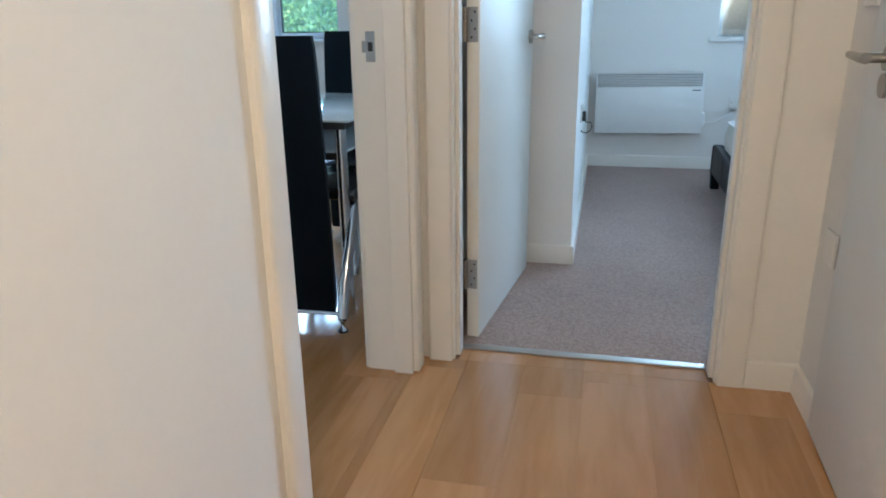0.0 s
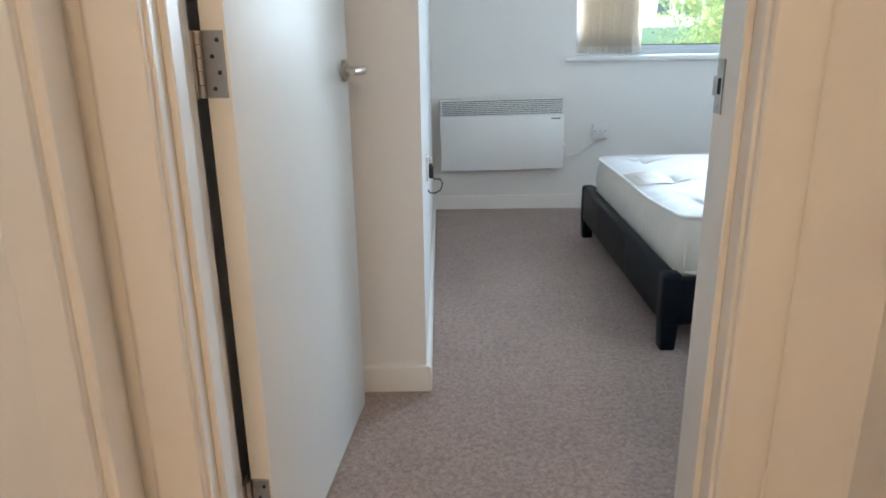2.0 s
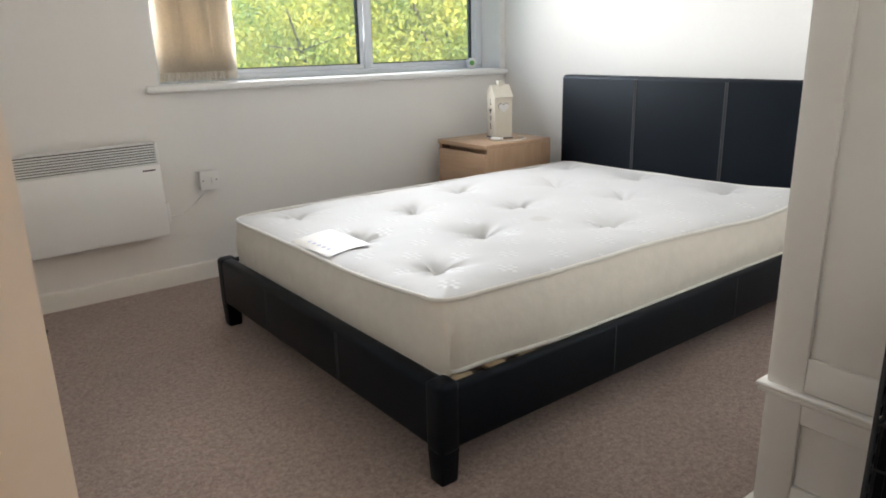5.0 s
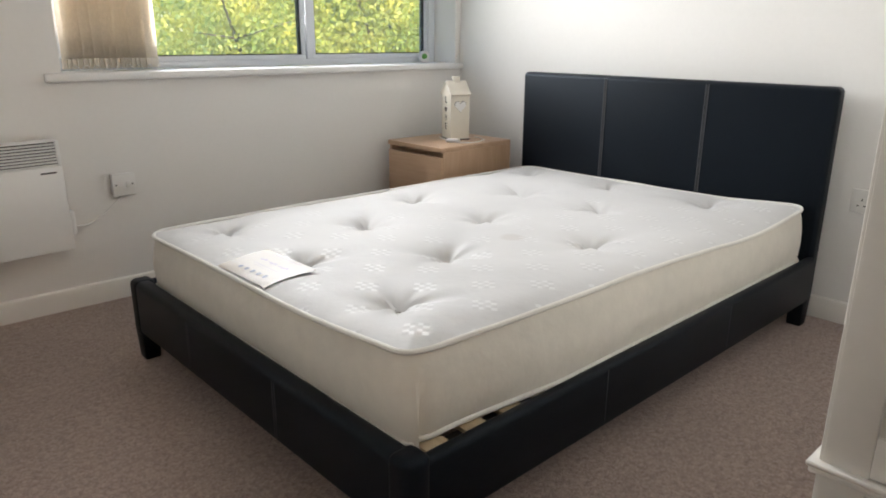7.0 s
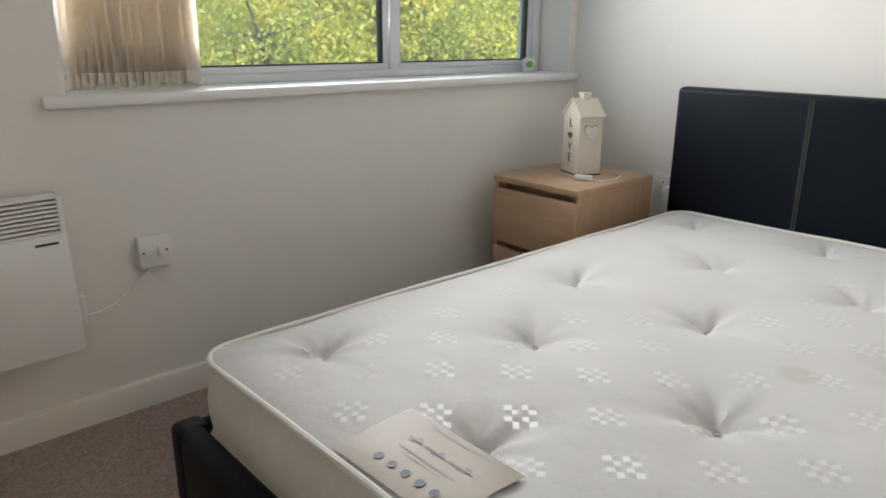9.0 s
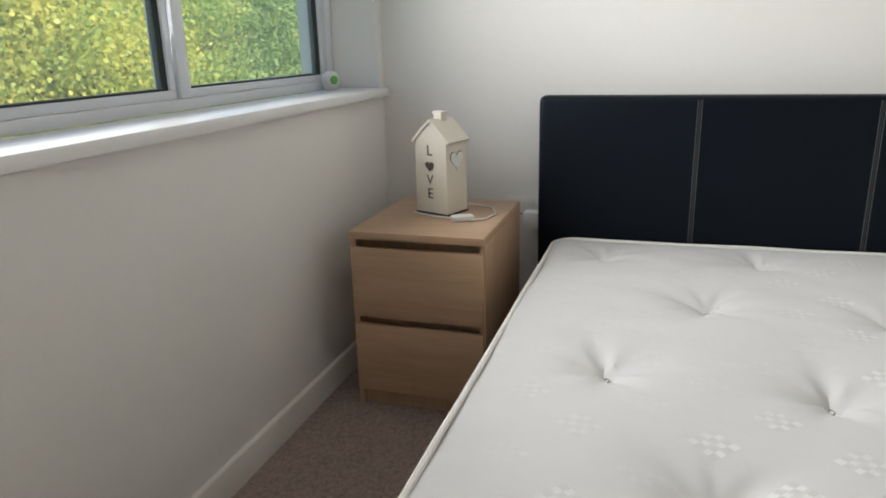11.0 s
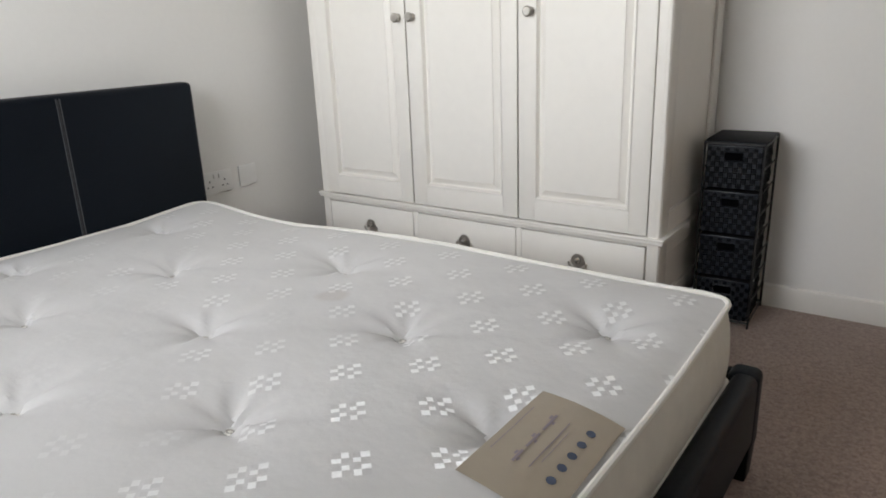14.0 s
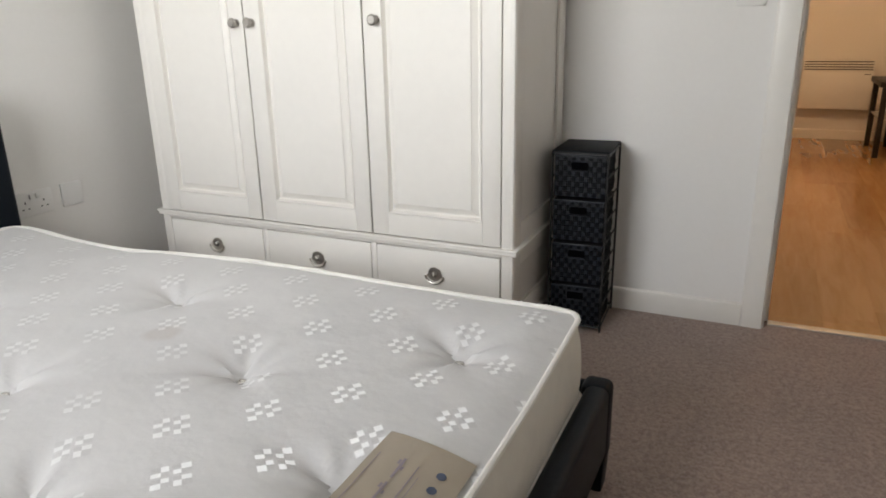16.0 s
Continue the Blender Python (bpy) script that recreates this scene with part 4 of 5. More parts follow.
def label_bar(u0, u1, v0, v1, mat=INK_SHADE, round_=False):
    bm = bmesh.new()
    n = 8
    pts = []
    for k in range(n + 1):
        v = v0 + (v1 - v0) * k / n
        pair = []
        for u in (u0, u1):
            if round_:
                s = math.sqrt(max(0.02, 1 - (2 * k / n - 1) ** 2))
                u = (u0 + u1) / 2 + (u - (u0 + u1) / 2) * s
            x, y = LX0 + (LX1 - LX0) * u, LY0 + (LY1 - LY0) * v - 0.012 * u
            pair.append(bm.verts.new((x, y, label_z(x, y, u, v) + 0.0014)))
        pts.append(pair)
    for a, b in zip(pts, pts[1:]):
        bm.faces.new((a[0], a[1], b[1], b[0]))
    part("printed_mark", finish(bm), mat, label_part)


label_bar(0.905, 0.915, 0.22, 0.72, FAINT)
for k, (v0, v1) in enumerate(((0.20, 0.38), (0.42, 0.58), (0.62, 0.74))):
    label_bar(0.62, 0.65, v0, v1, FAINT)
    label_bar(0.655, 0.685, v0 + 0.02, v0 + 0.06, FAINT)
    label_bar(0.59, 0.615, v0 + 0.07, v0 + 0.10, FAINT)
label_bar(0.46, 0.472, 0.22, 0.72, FAINT)
label_bar(0.40, 0.408, 0.30, 0.64, FAINT)
for k in range(5):
    label_bar(0.17, 0.27, 0.19 + k * 0.125, 0.19 + k * 0.125 + 0.062, BLUEINK, True)

# ---- bedside chest ----
chest = thing("bedside_chest", pose(-0.016, -0.407, 0), "oak veneer two-drawer bedside chest standing beside the bed", "chest of drawers")
part("top", box(0, 0.48, 0, 0.40, 0.528, 0.55, 0.002), BEECHX, chest)
part("side_panel", box(0.012, 0.48, 0.0, 0.016, 0.0, 0.528), BEECH, chest)
part("side_panel", box(0.012, 0.48, 0.384, 0.40, 0.0, 0.528), BEECH, chest)
part("back_panel", box(0.46, 0.475, 0.016, 0.384, 0.03, 0.528), BEECH, chest)
part("inner_rail", boxes([(0.07, 0.08, 0.016, 0.384, 0.03, 0.528)]), BEECH, chest)
part("plinth", box(0.03, 0.045, 0.016, 0.384, 0.0, 0.05), BEECH, chest)
for z0, z1 in ((0.055, 0.268), (0.292, 0.503)):
    part("drawer_front", box(0.0, 0.018, 0.004, 0.396, z0, z1, 0.0015), BEECHX, chest)

# ---- house lantern ----
lantern = thing("house_lantern", pose(0.272, -0.199, 0.55, 0, 0, -21), "cream wooden house-shaped table lantern with cut-out letters", "table lamp")
# local: front face (letters) looks to -x, side face (heart) looks to -y
w2, d2, he, hr = 0.060, 0.050, 0.232, 0.289
bm = bmesh.new()
A = [bm.verts.new((x, y, z)) for x in (-d2, d2) for y, z in ((-w2, 0.006), (w2, 0.006), (w2, he), (0, hr - 0.006), (-w2, he))]
bm.faces.new(A[:5])
bm.faces.new(A[5:])
for k in range(5):
    bm.faces.new((A[k], A[(k + 1) % 5], A[5 + (k + 1) % 5], A[5 + k]))
part("body", finish(bm), CREAMW, lantern)
part("base_board", box(-d2 - 0.003, d2 + 0.003, -w2 - 0.003, w2 + 0.003, 0, 0.006, 0.001), BLACKP, lantern, "dark base board")
for s in (-1, 1):
    bm = bmesh.new()
    n = Vector((0, s * (hr - he), w2)).normalized() * 0.007
    q = []
    for off in (Vector((0, 0, 0)), n):
        for x in (-d2 - 0.004, d2 + 0.004):
            for y, z in ((0, hr - 0.005), (s * (w2 + 0.008), he - 0.012)):
                q.append(bm.verts.new(Vector((x, y, z)) + off))
    for a in ((0, 1, 3, 2), (4, 5, 7, 6), (0, 1, 5, 4), (2, 3, 7, 6), (0, 2, 6, 4), (1, 3, 7, 5)):
        bm.faces.new([q[i] for i in a])
    part("roof_board", finish(bm), CREAMW, lantern)
part("chimney", boxes([(-0.012, 0.016, -0.014, 0.014, hr - 0.012, hr + 0.018), (-0.015, 0.019, -0.017, 0.017, hr + 0.012, hr + 0.021)], 0.001), CREAMW, lantern)


def letter(ch, y, z, size):
    cu = bpy.data.curves.new("letter", "FONT")
    cu.body, cu.size, cu.align_x, cu.align_y, cu.extrude = ch, size, "CENTER", "CENTER", 0.0008
    tmp = new("letter_curve", cu)
    me = bpy.data.meshes.new_from_object(tmp.evaluated_get(bpy.context.evaluated_depsgraph_get()))
    bpy.data.objects.remove(tmp)
    me.materials.clear()
    me.materials.append(INK_SHADE)
    ob = new("cut_letter", me)
    ob.parent = lantern
    ob.matrix_basis = Matrix.Translation((-d2 - 0.0006, y, z)) @ Matrix(((0, 0, -1, 0), (-1, 0, 0, 0), (0, 1, 0, 0), (0, 0, 0, 1)))
    return ob


def heart(m, size, mat):
    bm = bmesh.new()
    vs = []
    for k in range(28):
        a = 2 * math.pi * k / 28
        u, v = 16 * math.sin(a) ** 3, 13 * math.cos(a) - 5 * math.cos(2 * a) - 2 * math.cos(3 * a) - math.cos(4 * a)
        vs.append(bm.verts.new((u / 34 * size, 0, v / 34 * size)))
    f = bm.faces.new(vs)
    r = bmesh.ops.extrude_face_region(bm, geom=[f])
    for v in r["geom"]:
        if isinstance(v, bmesh.types.BMVert):
            v.co.y += 0.0012
    bmesh.ops.transform(bm, matrix=m, verts=bm.verts)
    return part("cut_heart", finish(bm), mat, lantern, "heart-shaped cut-out")


letter("L", 0.004, 0.196, 0.046)
letter("V", 0.004, 0.107, 0.042)
letter("E", 0.004, 0.064, 0.046)
heart(pose(-d2 - 0.0012, 0.004, 0.150, 0, 0, 90), 0.034, INK_SHADE)
# larger dark heart paints the shadowed rim of the cut-out around the white one
heart(pose(0.0, -w2 - 0.0008, 0.170), 0.067, INK_SHADE)
heart(pose(0.001, -w2 - 0.0018, 0.1685), 0.064, PLASTIC)

lamp_lead = thing("lamp_lead", pose(0, 0, 0), "white lamp flex with an inline switch on the chest", "cable")
part("flex", tube([(0.238, -0.118, 0.553), (0.214, -0.150, 0.553), (0.192, -0.205, 0.553), (0.176, -0.262, 0.5545), (0.166, -0.290, 0.557)], 0.0028, 8), PLASTIC, lamp_lead)
bm = box(-0.033, 0.033, -0.016, 0.016, 0, 0.018, 0.005, 3)
bmesh.ops.transform(bm, matrix=pose(0.165, -0.295, 0.5502, 0, 0, -63), verts=bm.verts)
part("inline_switch", bm, PLASTIC, lamp_lead, "small white inline switch")
part("flex", tube([(0.155, -0.32, 0.556), (0.19, -0.36, 0.553), (0.26, -0.375, 0.553), (0.335, -0.345, 0.553), (0.37, -0.29, 0.553), (0.36, -0.25, 0.556)], 0.0028, 8), PLASTIC, lamp_lead)

plug2 = thing("white_adapter", pose(EAST - 0.0095, -0.43, 0.47, 0, 0, -90), "white plug-in adapter in the wall socket", "plug")
part("adapter_body", box(-0.03, 0.03, -0.05, 0.0, -0.04, 0.02, 0.006), PLASTIC, plug2)

# ---- air freshener ----
fresh = thing("air_freshener", pose(0.448, 0.245, 0.912, 0, 0, -32), "small white egg-shaped air freshener with a green face", "air freshener")
prof = [(0.014, 0.0), (0.019, 0.004), (0.0235, 0.018), (0.0255, 0.032), (0.024, 0.046), (0.018, 0.057), (0.008, 0.063)]
bm = bmesh.new()
prev = None
for r, z in prof:
    ring = [bm.verts.new((r * 1.2 * math.cos(a), r * math.sin(a), z)) for a in [2 * math.pi * k / 20 for k in range(20)]]
    if prev:
        for k in range(20):
            bm.faces.new((prev[k], prev[(k + 1) % 20], ring[(k + 1) % 20], ring[k]))
    else:
        bm.faces.new(ring[::-1])
    prev = ring
bm.faces.new(prev)
part("shell", finish(bm), PLASTIC, fresh)
bm = bmesh.new()
bmesh.ops.create_uvsphere(bm, u_segments=16, v_segments=8, radius=0.0155, matrix=Matrix.Translation((0, -0.0215, 0.034)) @ Matrix.Diagonal((1, 0.4, 1, 1)))
part("gel_face", bm, GREENP, fresh, "green gel face")

# ---- wardrobe ----
WX0, WX1, WF, WB, WH = -1.062, 0.452, -2.478, -3.012, 2.05
ward = thing("wardrobe", pose(0, 0, 0), "ivory painted three-door wardrobe with three drawers below", "wardrobe")
RAILZ = 0.360
part("carcass", boxes([(WX0 + 0.012, WX1 - 0.012, WB, WF - 0.028, 0.07, WH - 0.05)]), IVORY, ward)
for sx, s in ((WX0, 1), (WX1, -1)):
    a, b = (sx, sx + 0.012) if s > 0 else (sx - 0.012, sx)
    side = part("side_frame", boxes([(a, b, WF - 0.075, WF - 0.004, 0.07, WH - 0.05), (a, b, WB, WB + 0.07, 0.07, WH - 0.05),
                                     (a, b, WB + 0.07, WF - 0.075, WH - 0.12, WH - 0.05), (a, b, WB + 0.07, WF - 0.075, RAILZ + 0.012, RAILZ + 0.085),
                                     (a, b, WB + 0.07, WF - 0.075, RAILZ - 0.06, RAILZ - 0.012), (a, b, WB + 0.07, WF - 0.075, 0.07, 0.155)], 0.003), IVORY, ward)
part("front_frame", boxes([(WX0 + 0.012, WX0 + 0.042, WF - 0.028, WF + 0.002, 0.07, WH - 0.05), (WX1 - 0.042, WX1 - 0.012, WF - 0.028, WF + 0.002, 0.07, WH - 0.05),
                           (WX0 + 0.042, WX1 - 0.042, WF - 0.028, WF + 0.002, WH - 0.085, WH - 0.05), (WX0 + 0.042, WX1 - 0.042, WF - 0.028, WF + 0.002, 0.07, 0.12),
                           (WX0 + 0.042, WX1 - 0.042, WF - 0.028, WF + 0.002, RAILZ - 0.022, RAILZ + 0.01)], 0.002), IVORY, ward)
for bx in (WX0 + 0.002, WX1 - 0.016):
    part("corner_bead", box(bx, bx + 0.014, WF - 0.014, WF + 0.002, 0.07, WH - 0.05, 0.005), IVORY, ward)
for z, o, h in ((RAILZ - 0.012, 0.012, 0.012), (RAILZ, 0.016, 0.010)):
    part("waist_moulding", box(WX0 - o, WX1 + o, WB, WF + o, z, z + h, 0.004, 3), IVORY, ward)
part("plinth", boxes([(WX0 - 0.012, WX1 + 0.012, WB, WF + 0.012, 0, 0.07)], 0.004), IVORY, ward)
part("plinth_moulding", box(WX0 - 0.018, WX1 + 0.018, WB, WF + 0.018, 0.062, 0.08, 0.006, 3), IVORY, ward)
part("cornice", boxes([(WX0 - 0.015, WX1 + 0.015, WB, WF + 0.015, WH - 0.05, WH - 0.03), (WX0 - 0.035, WX1 + 0.035, WB, WF + 0.035, WH - 0.03, WH)], 0.006), IVORY, ward)
dx0, dx1 = WX0 + 0.0415, WX1 - 0.0415
step = (dx1 - dx0) / 3


def raised_door(x0, x1, z0, z1, name):
    """A framed front with a sunk moulding and a raised field, facing +y."""
    d = part(name, boxes([(x0, x0 + 0.062, WF - 0.014, WF + 0.006, z0, z1), (x1 - 0.062, x1, WF - 0.014, WF + 0.006, z0, z1),
                          (x0 + 0.062, x1 - 0.062, WF - 0.014, WF + 0.006, z0, z0 + 0.075), (x0 + 0.062, x1 - 0.062, WF - 0.014, WF + 0.006, z1 - 0.075, z1)], 0.0015), IVORY, ward)
    bm = bmesh.new()
    loops = []
    for inset, y in ((0.0, WF + 0.0055), (0.003, WF + 0.009), (0.007, WF + 0.0085), (0.010, WF - 0.002), (0.013, WF - 0.009), (0.018, WF - 0.009), (0.036, WF + 0.001), (0.038, WF + 0.004)):
        xa, xb, za, zb = x0 + 0.062 + inset, x1 - 0.062 - inset, z0 + 0.075 + inset, z1 - 0.075 - inset
        loops.append([bm.verts.new(p) for p in ((xa, y, za), (xb, y, za), (xb, y, zb), (xa, y, zb))])
    for a, b in zip(loops, loops[1:]):
        for k in range(4):
            bm.faces.new((a[k], a[(k + 1) % 4], b[(k + 1) % 4], b[k]))
    bm.faces.new(loops[-1])
    part("fielded_panel", finish(bm), IVORY, d, "", False)
    return d


def knob(parent, x, z):
    bm = bm_cyl(bmesh.new(), (x, WF + 0.006, z), (x, WF + 0.010, z), 0.014, 0.013, 20)
    bm_cyl(bm, (x, WF + 0.010, z), (x, WF + 0.022, z), 0.006, 0.008, 14)
    bm_cyl(bm, (x, WF + 0.022, z), (x, WF + 0.030, z), 0.015, 0.0175, 22)
    bm_cyl(bm, (x, WF + 0.030, z), (x, WF + 0.035, z), 0.0175, 0.012, 22)
    part("knob", bm, PEWTER, parent, "antique pewter knob")


def cup_handle(parent, x, z):
    bm = bmesh.new()
    bmesh.ops.create_cone(bm, cap_ends=True, segments=28, radius1=0.025, radius2=0.021, depth=0.005, matrix=pose(x, WF + 0.0065, z + 0.004, 90))
    bmesh.ops.create_cone(bm, cap_ends=True, segments=20, radius1=0.011, radius2=0.007, depth=0.004, matrix=pose(x, WF + 0.006, z - 0.002, 90) @ Matrix.Diagonal((2.5, 1, 1, 1)))
    plate = part("drop_handle", bm, PEWTER, parent, "antique pewter drop handle")
    bm = bmesh.new()
    bmesh.ops.create_uvsphere(bm, u_segments=14, v_segments=8, radius=0.010, matrix=pose(x, WF + 0.012, z + 0.004))
    part("boss", bm, STEEL, plate)
    arc = [(x + 0.033 * math.cos(a), WF + 0.014, z - 0.001 + 0.027 * math.sin(a)) for a in [math.pi * (1 + k / 14) for k in range(15)]]
    part("bail", tube(arc, 0.0038, 8), PEWTER, plate)


for k in range(3):
    a, b = dx0 + k * step + 0.003, dx0 + (k + 1) * step - 0.003
    d = raised_door(a, b, RAILZ + 0.014, WH - 0.09, "wardrobe_door")
    kx = a + 0.03 if k == 2 else b - (0.03 if k else 0.046)
    knob(d, kx, 1.082)
    f = part("drawer_front", box(a + (0.0105 if k else 0.002), b - (0.0085 if k < 2 else 0.002), WF - 0.014, WF + 0.004, 0.125, RAILZ - 0.026, 0.003), IVORY, ward)
    cup_handle(f, (a + b) / 2, 0.249)
    if k:
        part("divider", boxes([(a - 0.013, a + 0.009, WF - 0.02, WF + 0.002, 0.120, RAILZ - 0.022)], 0.004), IVORY, ward)

# ---- woven drawer tower ----
tower = thing("drawer_tower", pose(-1.192, -2.878, 0, 0, 0, 2.5), "black woven four-drawer storage tower on a wire frame", "storage unit")
tw, td, th = 0.094, 0.122, 0.646
fr = bmesh.new()
for x in (-tw, tw):
    for y in (-td, td):
        bm_cyl(fr, (x, y, 0), (x, y, th), 0.004, seg=8)
    for k in range(9):
        z = 0.02 + k * (th - 0.03) / 8
        bm_cyl(fr, (x, -td, z), (x, td, z), 0.0028, seg=6)
for z in (0.02, th - 0.004):
    for y in (-td, td):
        bm_cyl(fr, (-tw, y, z), (tw, y, z), 0.004, seg=8)
part("wire_frame", fr, BLACKP, tower, "thin black steel wire frame")
part("top_panel", box(-tw - 0.002, tw + 0.002, -td - 0.002, td + 0.002, th - 0.004, th + 0.006, 0.003), WICKER, tower)


def woven_drawer(z0, z1, k):
    d = part("drawer", boxes([(-tw + 0.008, tw - 0.008, -td + 0.05, td - 0.004, z0, z1)], 0.003), BLACKP, tower, "black woven strap drawer with a slot handle")
    bm, lit = bmesh.new(), bmesh.new()
    yf = td - 0.004
    cols, rows = 12, 8
    sw, sh = (2 * tw - 0.014) / cols, (z1 - z0) / rows
    for i in range(cols):
        for j in range(rows):
            if 4 <= i <= 7 and j in (rows - 2, rows - 3):
                continue
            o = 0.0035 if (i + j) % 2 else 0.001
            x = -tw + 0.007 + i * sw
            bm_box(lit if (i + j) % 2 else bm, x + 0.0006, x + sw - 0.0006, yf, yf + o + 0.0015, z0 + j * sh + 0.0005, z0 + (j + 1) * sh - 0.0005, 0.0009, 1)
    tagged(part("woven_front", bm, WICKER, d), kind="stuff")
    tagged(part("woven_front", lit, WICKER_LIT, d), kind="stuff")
    cols = 14
    sd = (2 * td - 0.06) / cols
    for sx in (-1, 1):
        bm = bmesh.new()
        for i in range(cols):
            for j in range(rows):
                o = 0.003 if (i + j) % 2 else 0.001
                y = -td + 0.05 + i * sd
                xa = sx * (tw - 0.008)
                bm_box(bm, min(xa, xa + sx * o), max(xa, xa + sx * o), y + 0.0006, y + sd - 0.0006, z0 + j * sh + 0.0005, z0 + (j + 1) * sh - 0.0005)
        tagged(part("woven_side", bm, WICKER, d), kind="stuff")
    hw = sw * 2 + 0.001
    bm = tube([(-hw, yf + 0.003, z1 - sh * 2.9), (-hw, yf + 0.003, z1 - sh * 1.1), (hw, yf + 0.003, z1 - sh * 1.1), (hw, yf + 0.003, z1 - sh * 2.9)], 0.003, 6, closed=True)
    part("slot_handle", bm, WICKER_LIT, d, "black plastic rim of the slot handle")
    # black sheet over the uncut front paints the shade inside the slot
    part("slot_shade_sheet", box(-hw, hw, yf + 0.0002, yf + 0.0012, z1 - sh * 2.9, z1 - sh * 1.1), VOIDM, d)
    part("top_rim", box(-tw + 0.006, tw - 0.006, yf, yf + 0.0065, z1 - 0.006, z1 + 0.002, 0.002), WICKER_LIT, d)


for k in range(4):
    woven_drawer(0.024 + k * 0.156, 0.024 + k * 0.156 + 0.143, k)


# ---- dining chairs and table in the living room ----
def dining_chair(m, label):
    """Tall padded back that runs down to the floor bar, padded seat, bent chrome legs. Faces +y locally; the back stands at y = 0."""
    c = thing("dining_chair", m, label, "chair", "dining chairs")
    w = 0.165
    bm = bmesh.new()
    ts, prev = 0.03, None
    for i in range(25):
        f = i / 24
        z = 0.05 + 0.948 * f
        y = 0.022 - 0.05 * f + 0.010 * math.sin(math.pi * f)
        hw = 0.138 - (0.006 if i in (0, 24) else (0.001 if i in (1, 23) else 0))
        ring = [bm.verts.new((x, y + o, z)) for x, o in ((-hw, -ts * 0.3), (-hw + 0.012, -ts / 2), (hw - 0.012, -ts / 2), (hw, -ts * 0.3), (hw, ts * 0.3), (hw - 0.012, ts / 2), (-hw + 0.012, ts / 2), (-hw, ts * 0.3))]
        if prev:
            for k in range(8):
                bm.faces.new((prev[k], prev[(k + 1) % 8], ring[(k + 1) % 8], ring[k]))
        else:
            bm.faces.new(ring)
        prev = ring
    bm.faces.new(prev[::-1])
    part("backrest", finish(bm), LEATHER, c)
    part("seat", box(-0.2, 0.2, 0.13, 0.55, 0.43, 0.475, 0.018, 3), SEATV, c)
    for s in (-1, 1):
        x = s * (w + 0.012)
        part("rear_leg", tube([(x, -0.03, 0.0), (x, -0.028, 0.05), (x, 0.01, 0.16), (x * 0.99, 0.09, 0.28), (x * 0.97, 0.16, 0.40), (x * 0.96, 0.20, 0.44)], 0.019, 14), CHROME, c, "bent chrome tube leg")
        part("front_leg", tube([(x, 0.56, 0.0), (x, 0.545, 0.1), (x, 0.50, 0.25), (x * 0.98, 0.44, 0.38), (x * 0.96, 0.38, 0.44)], 0.019, 14), CHROME, c, "bent chrome tube leg")
        part("foot_cap", bm_cyl(bmesh.new(), (x, -0.03, 0), (x, -0.03, 0.006), 0.0185), BLACKP, c)
    part("cross_bar", tube([(-w, -0.012, 0.058), (0, -0.012, 0.058), (w, -0.012, 0.058)], 0.007, 10), CHROME, c)
    return c


CH = "black padded high-backed dining chair on chrome legs at the table"
ch1 = dining_chair(pose(-3.218, -3.015, 0, 0, 0, 1.0), "black padded high-backed dining chair on chrome legs by the doorway")
copy_thing(ch1, pose(-4.0, -1.915, 0, 0, 0, 180))["label"] = CH
copy_thing(ch1, pose(-3.37, -1.915, 0, 0, 0, 180))["label"] = CH
copy_thing(ch1, pose(-3.88, -3.015, 0, 0, 0, -2))["label"] = CH

table = thing("dining_table", pose(-3.66, -2.475, 0), "glass-topped dining table with black rails and chrome legs", "table")
TGLASS = material("table_glass", (0.70, 0.74, 0.76), 0.04, vary=0.01, spec=0.8)
part("glass_top", box(-0.66, 0.64, -0.455, 0.44, 0.715, 0.725, 0.003), TGLASS, table, "shining glass top")
for r in ((-0.64, 0.62, -0.45, -0.43, 0.69, 0.715), (-0.64, 0.62, 0.41, 0.43, 0.69, 0.715), (-0.64, -0.62, -0.43, 0.41, 0.69, 0.715), (0.60, 0.62, -0.43, 0.41, 0.69, 0.715)):
    part("rail", box(*r, 0.003), BLACKP, table, "black painted rail")
part("lower_shelf", box(-0.6, 0.58, -0.38, 0.38, 0.592, 0.60, 0.002), TGLASS, table, "glass lower tier")
part("shelf_rail", box(-0.6, 0.58, -0.4, -0.38, 0.575, 0.60, 0.002), BLACKP, table)
for x in (-0.61, 0.59):
    for y in (-0.41, 0.39):
        part("leg", bm_cyl(bmesh.new(), (x, y, 0), (x, y, 0.69), 0.02, seg=18), CHROME, table, "chrome tube leg")

# dark table at the end of the hall
desk = thing("side_table", pose(-2.675, -6.93, 0), "black wooden side table with a lower glass shelf", "table")
part("tabletop", box(-0.03, 0.17, -0.55, 0.12, 0.545, 0.585, 0.003), BLACKP, desk)
part("lower_shelf", box(0.0, 0.14, -0.5, 0.08, 0.29, 0.30), TGLASS, desk, "glass lower shelf")
for x in (-0.01, 0.13):
    for y in (-0.52, 0.08):
        part("leg", box(x - 0.02, x + 0.02, y - 0.02, y + 0.02, 0, 0.545, 0.002), BLACKP, desk)

# round ceiling light in the hall
ceil_light = thing("ceiling_light", pose(-2.16, -5.7, TOP, 180), "round white flush ceiling light in the hall", "ceiling light")
part("base_plate", bm_cyl(bmesh.new(), (0, 0, 0), (0, 0, 0.02), 0.14, 0.14, 32), PLASTIC, ceil_light)

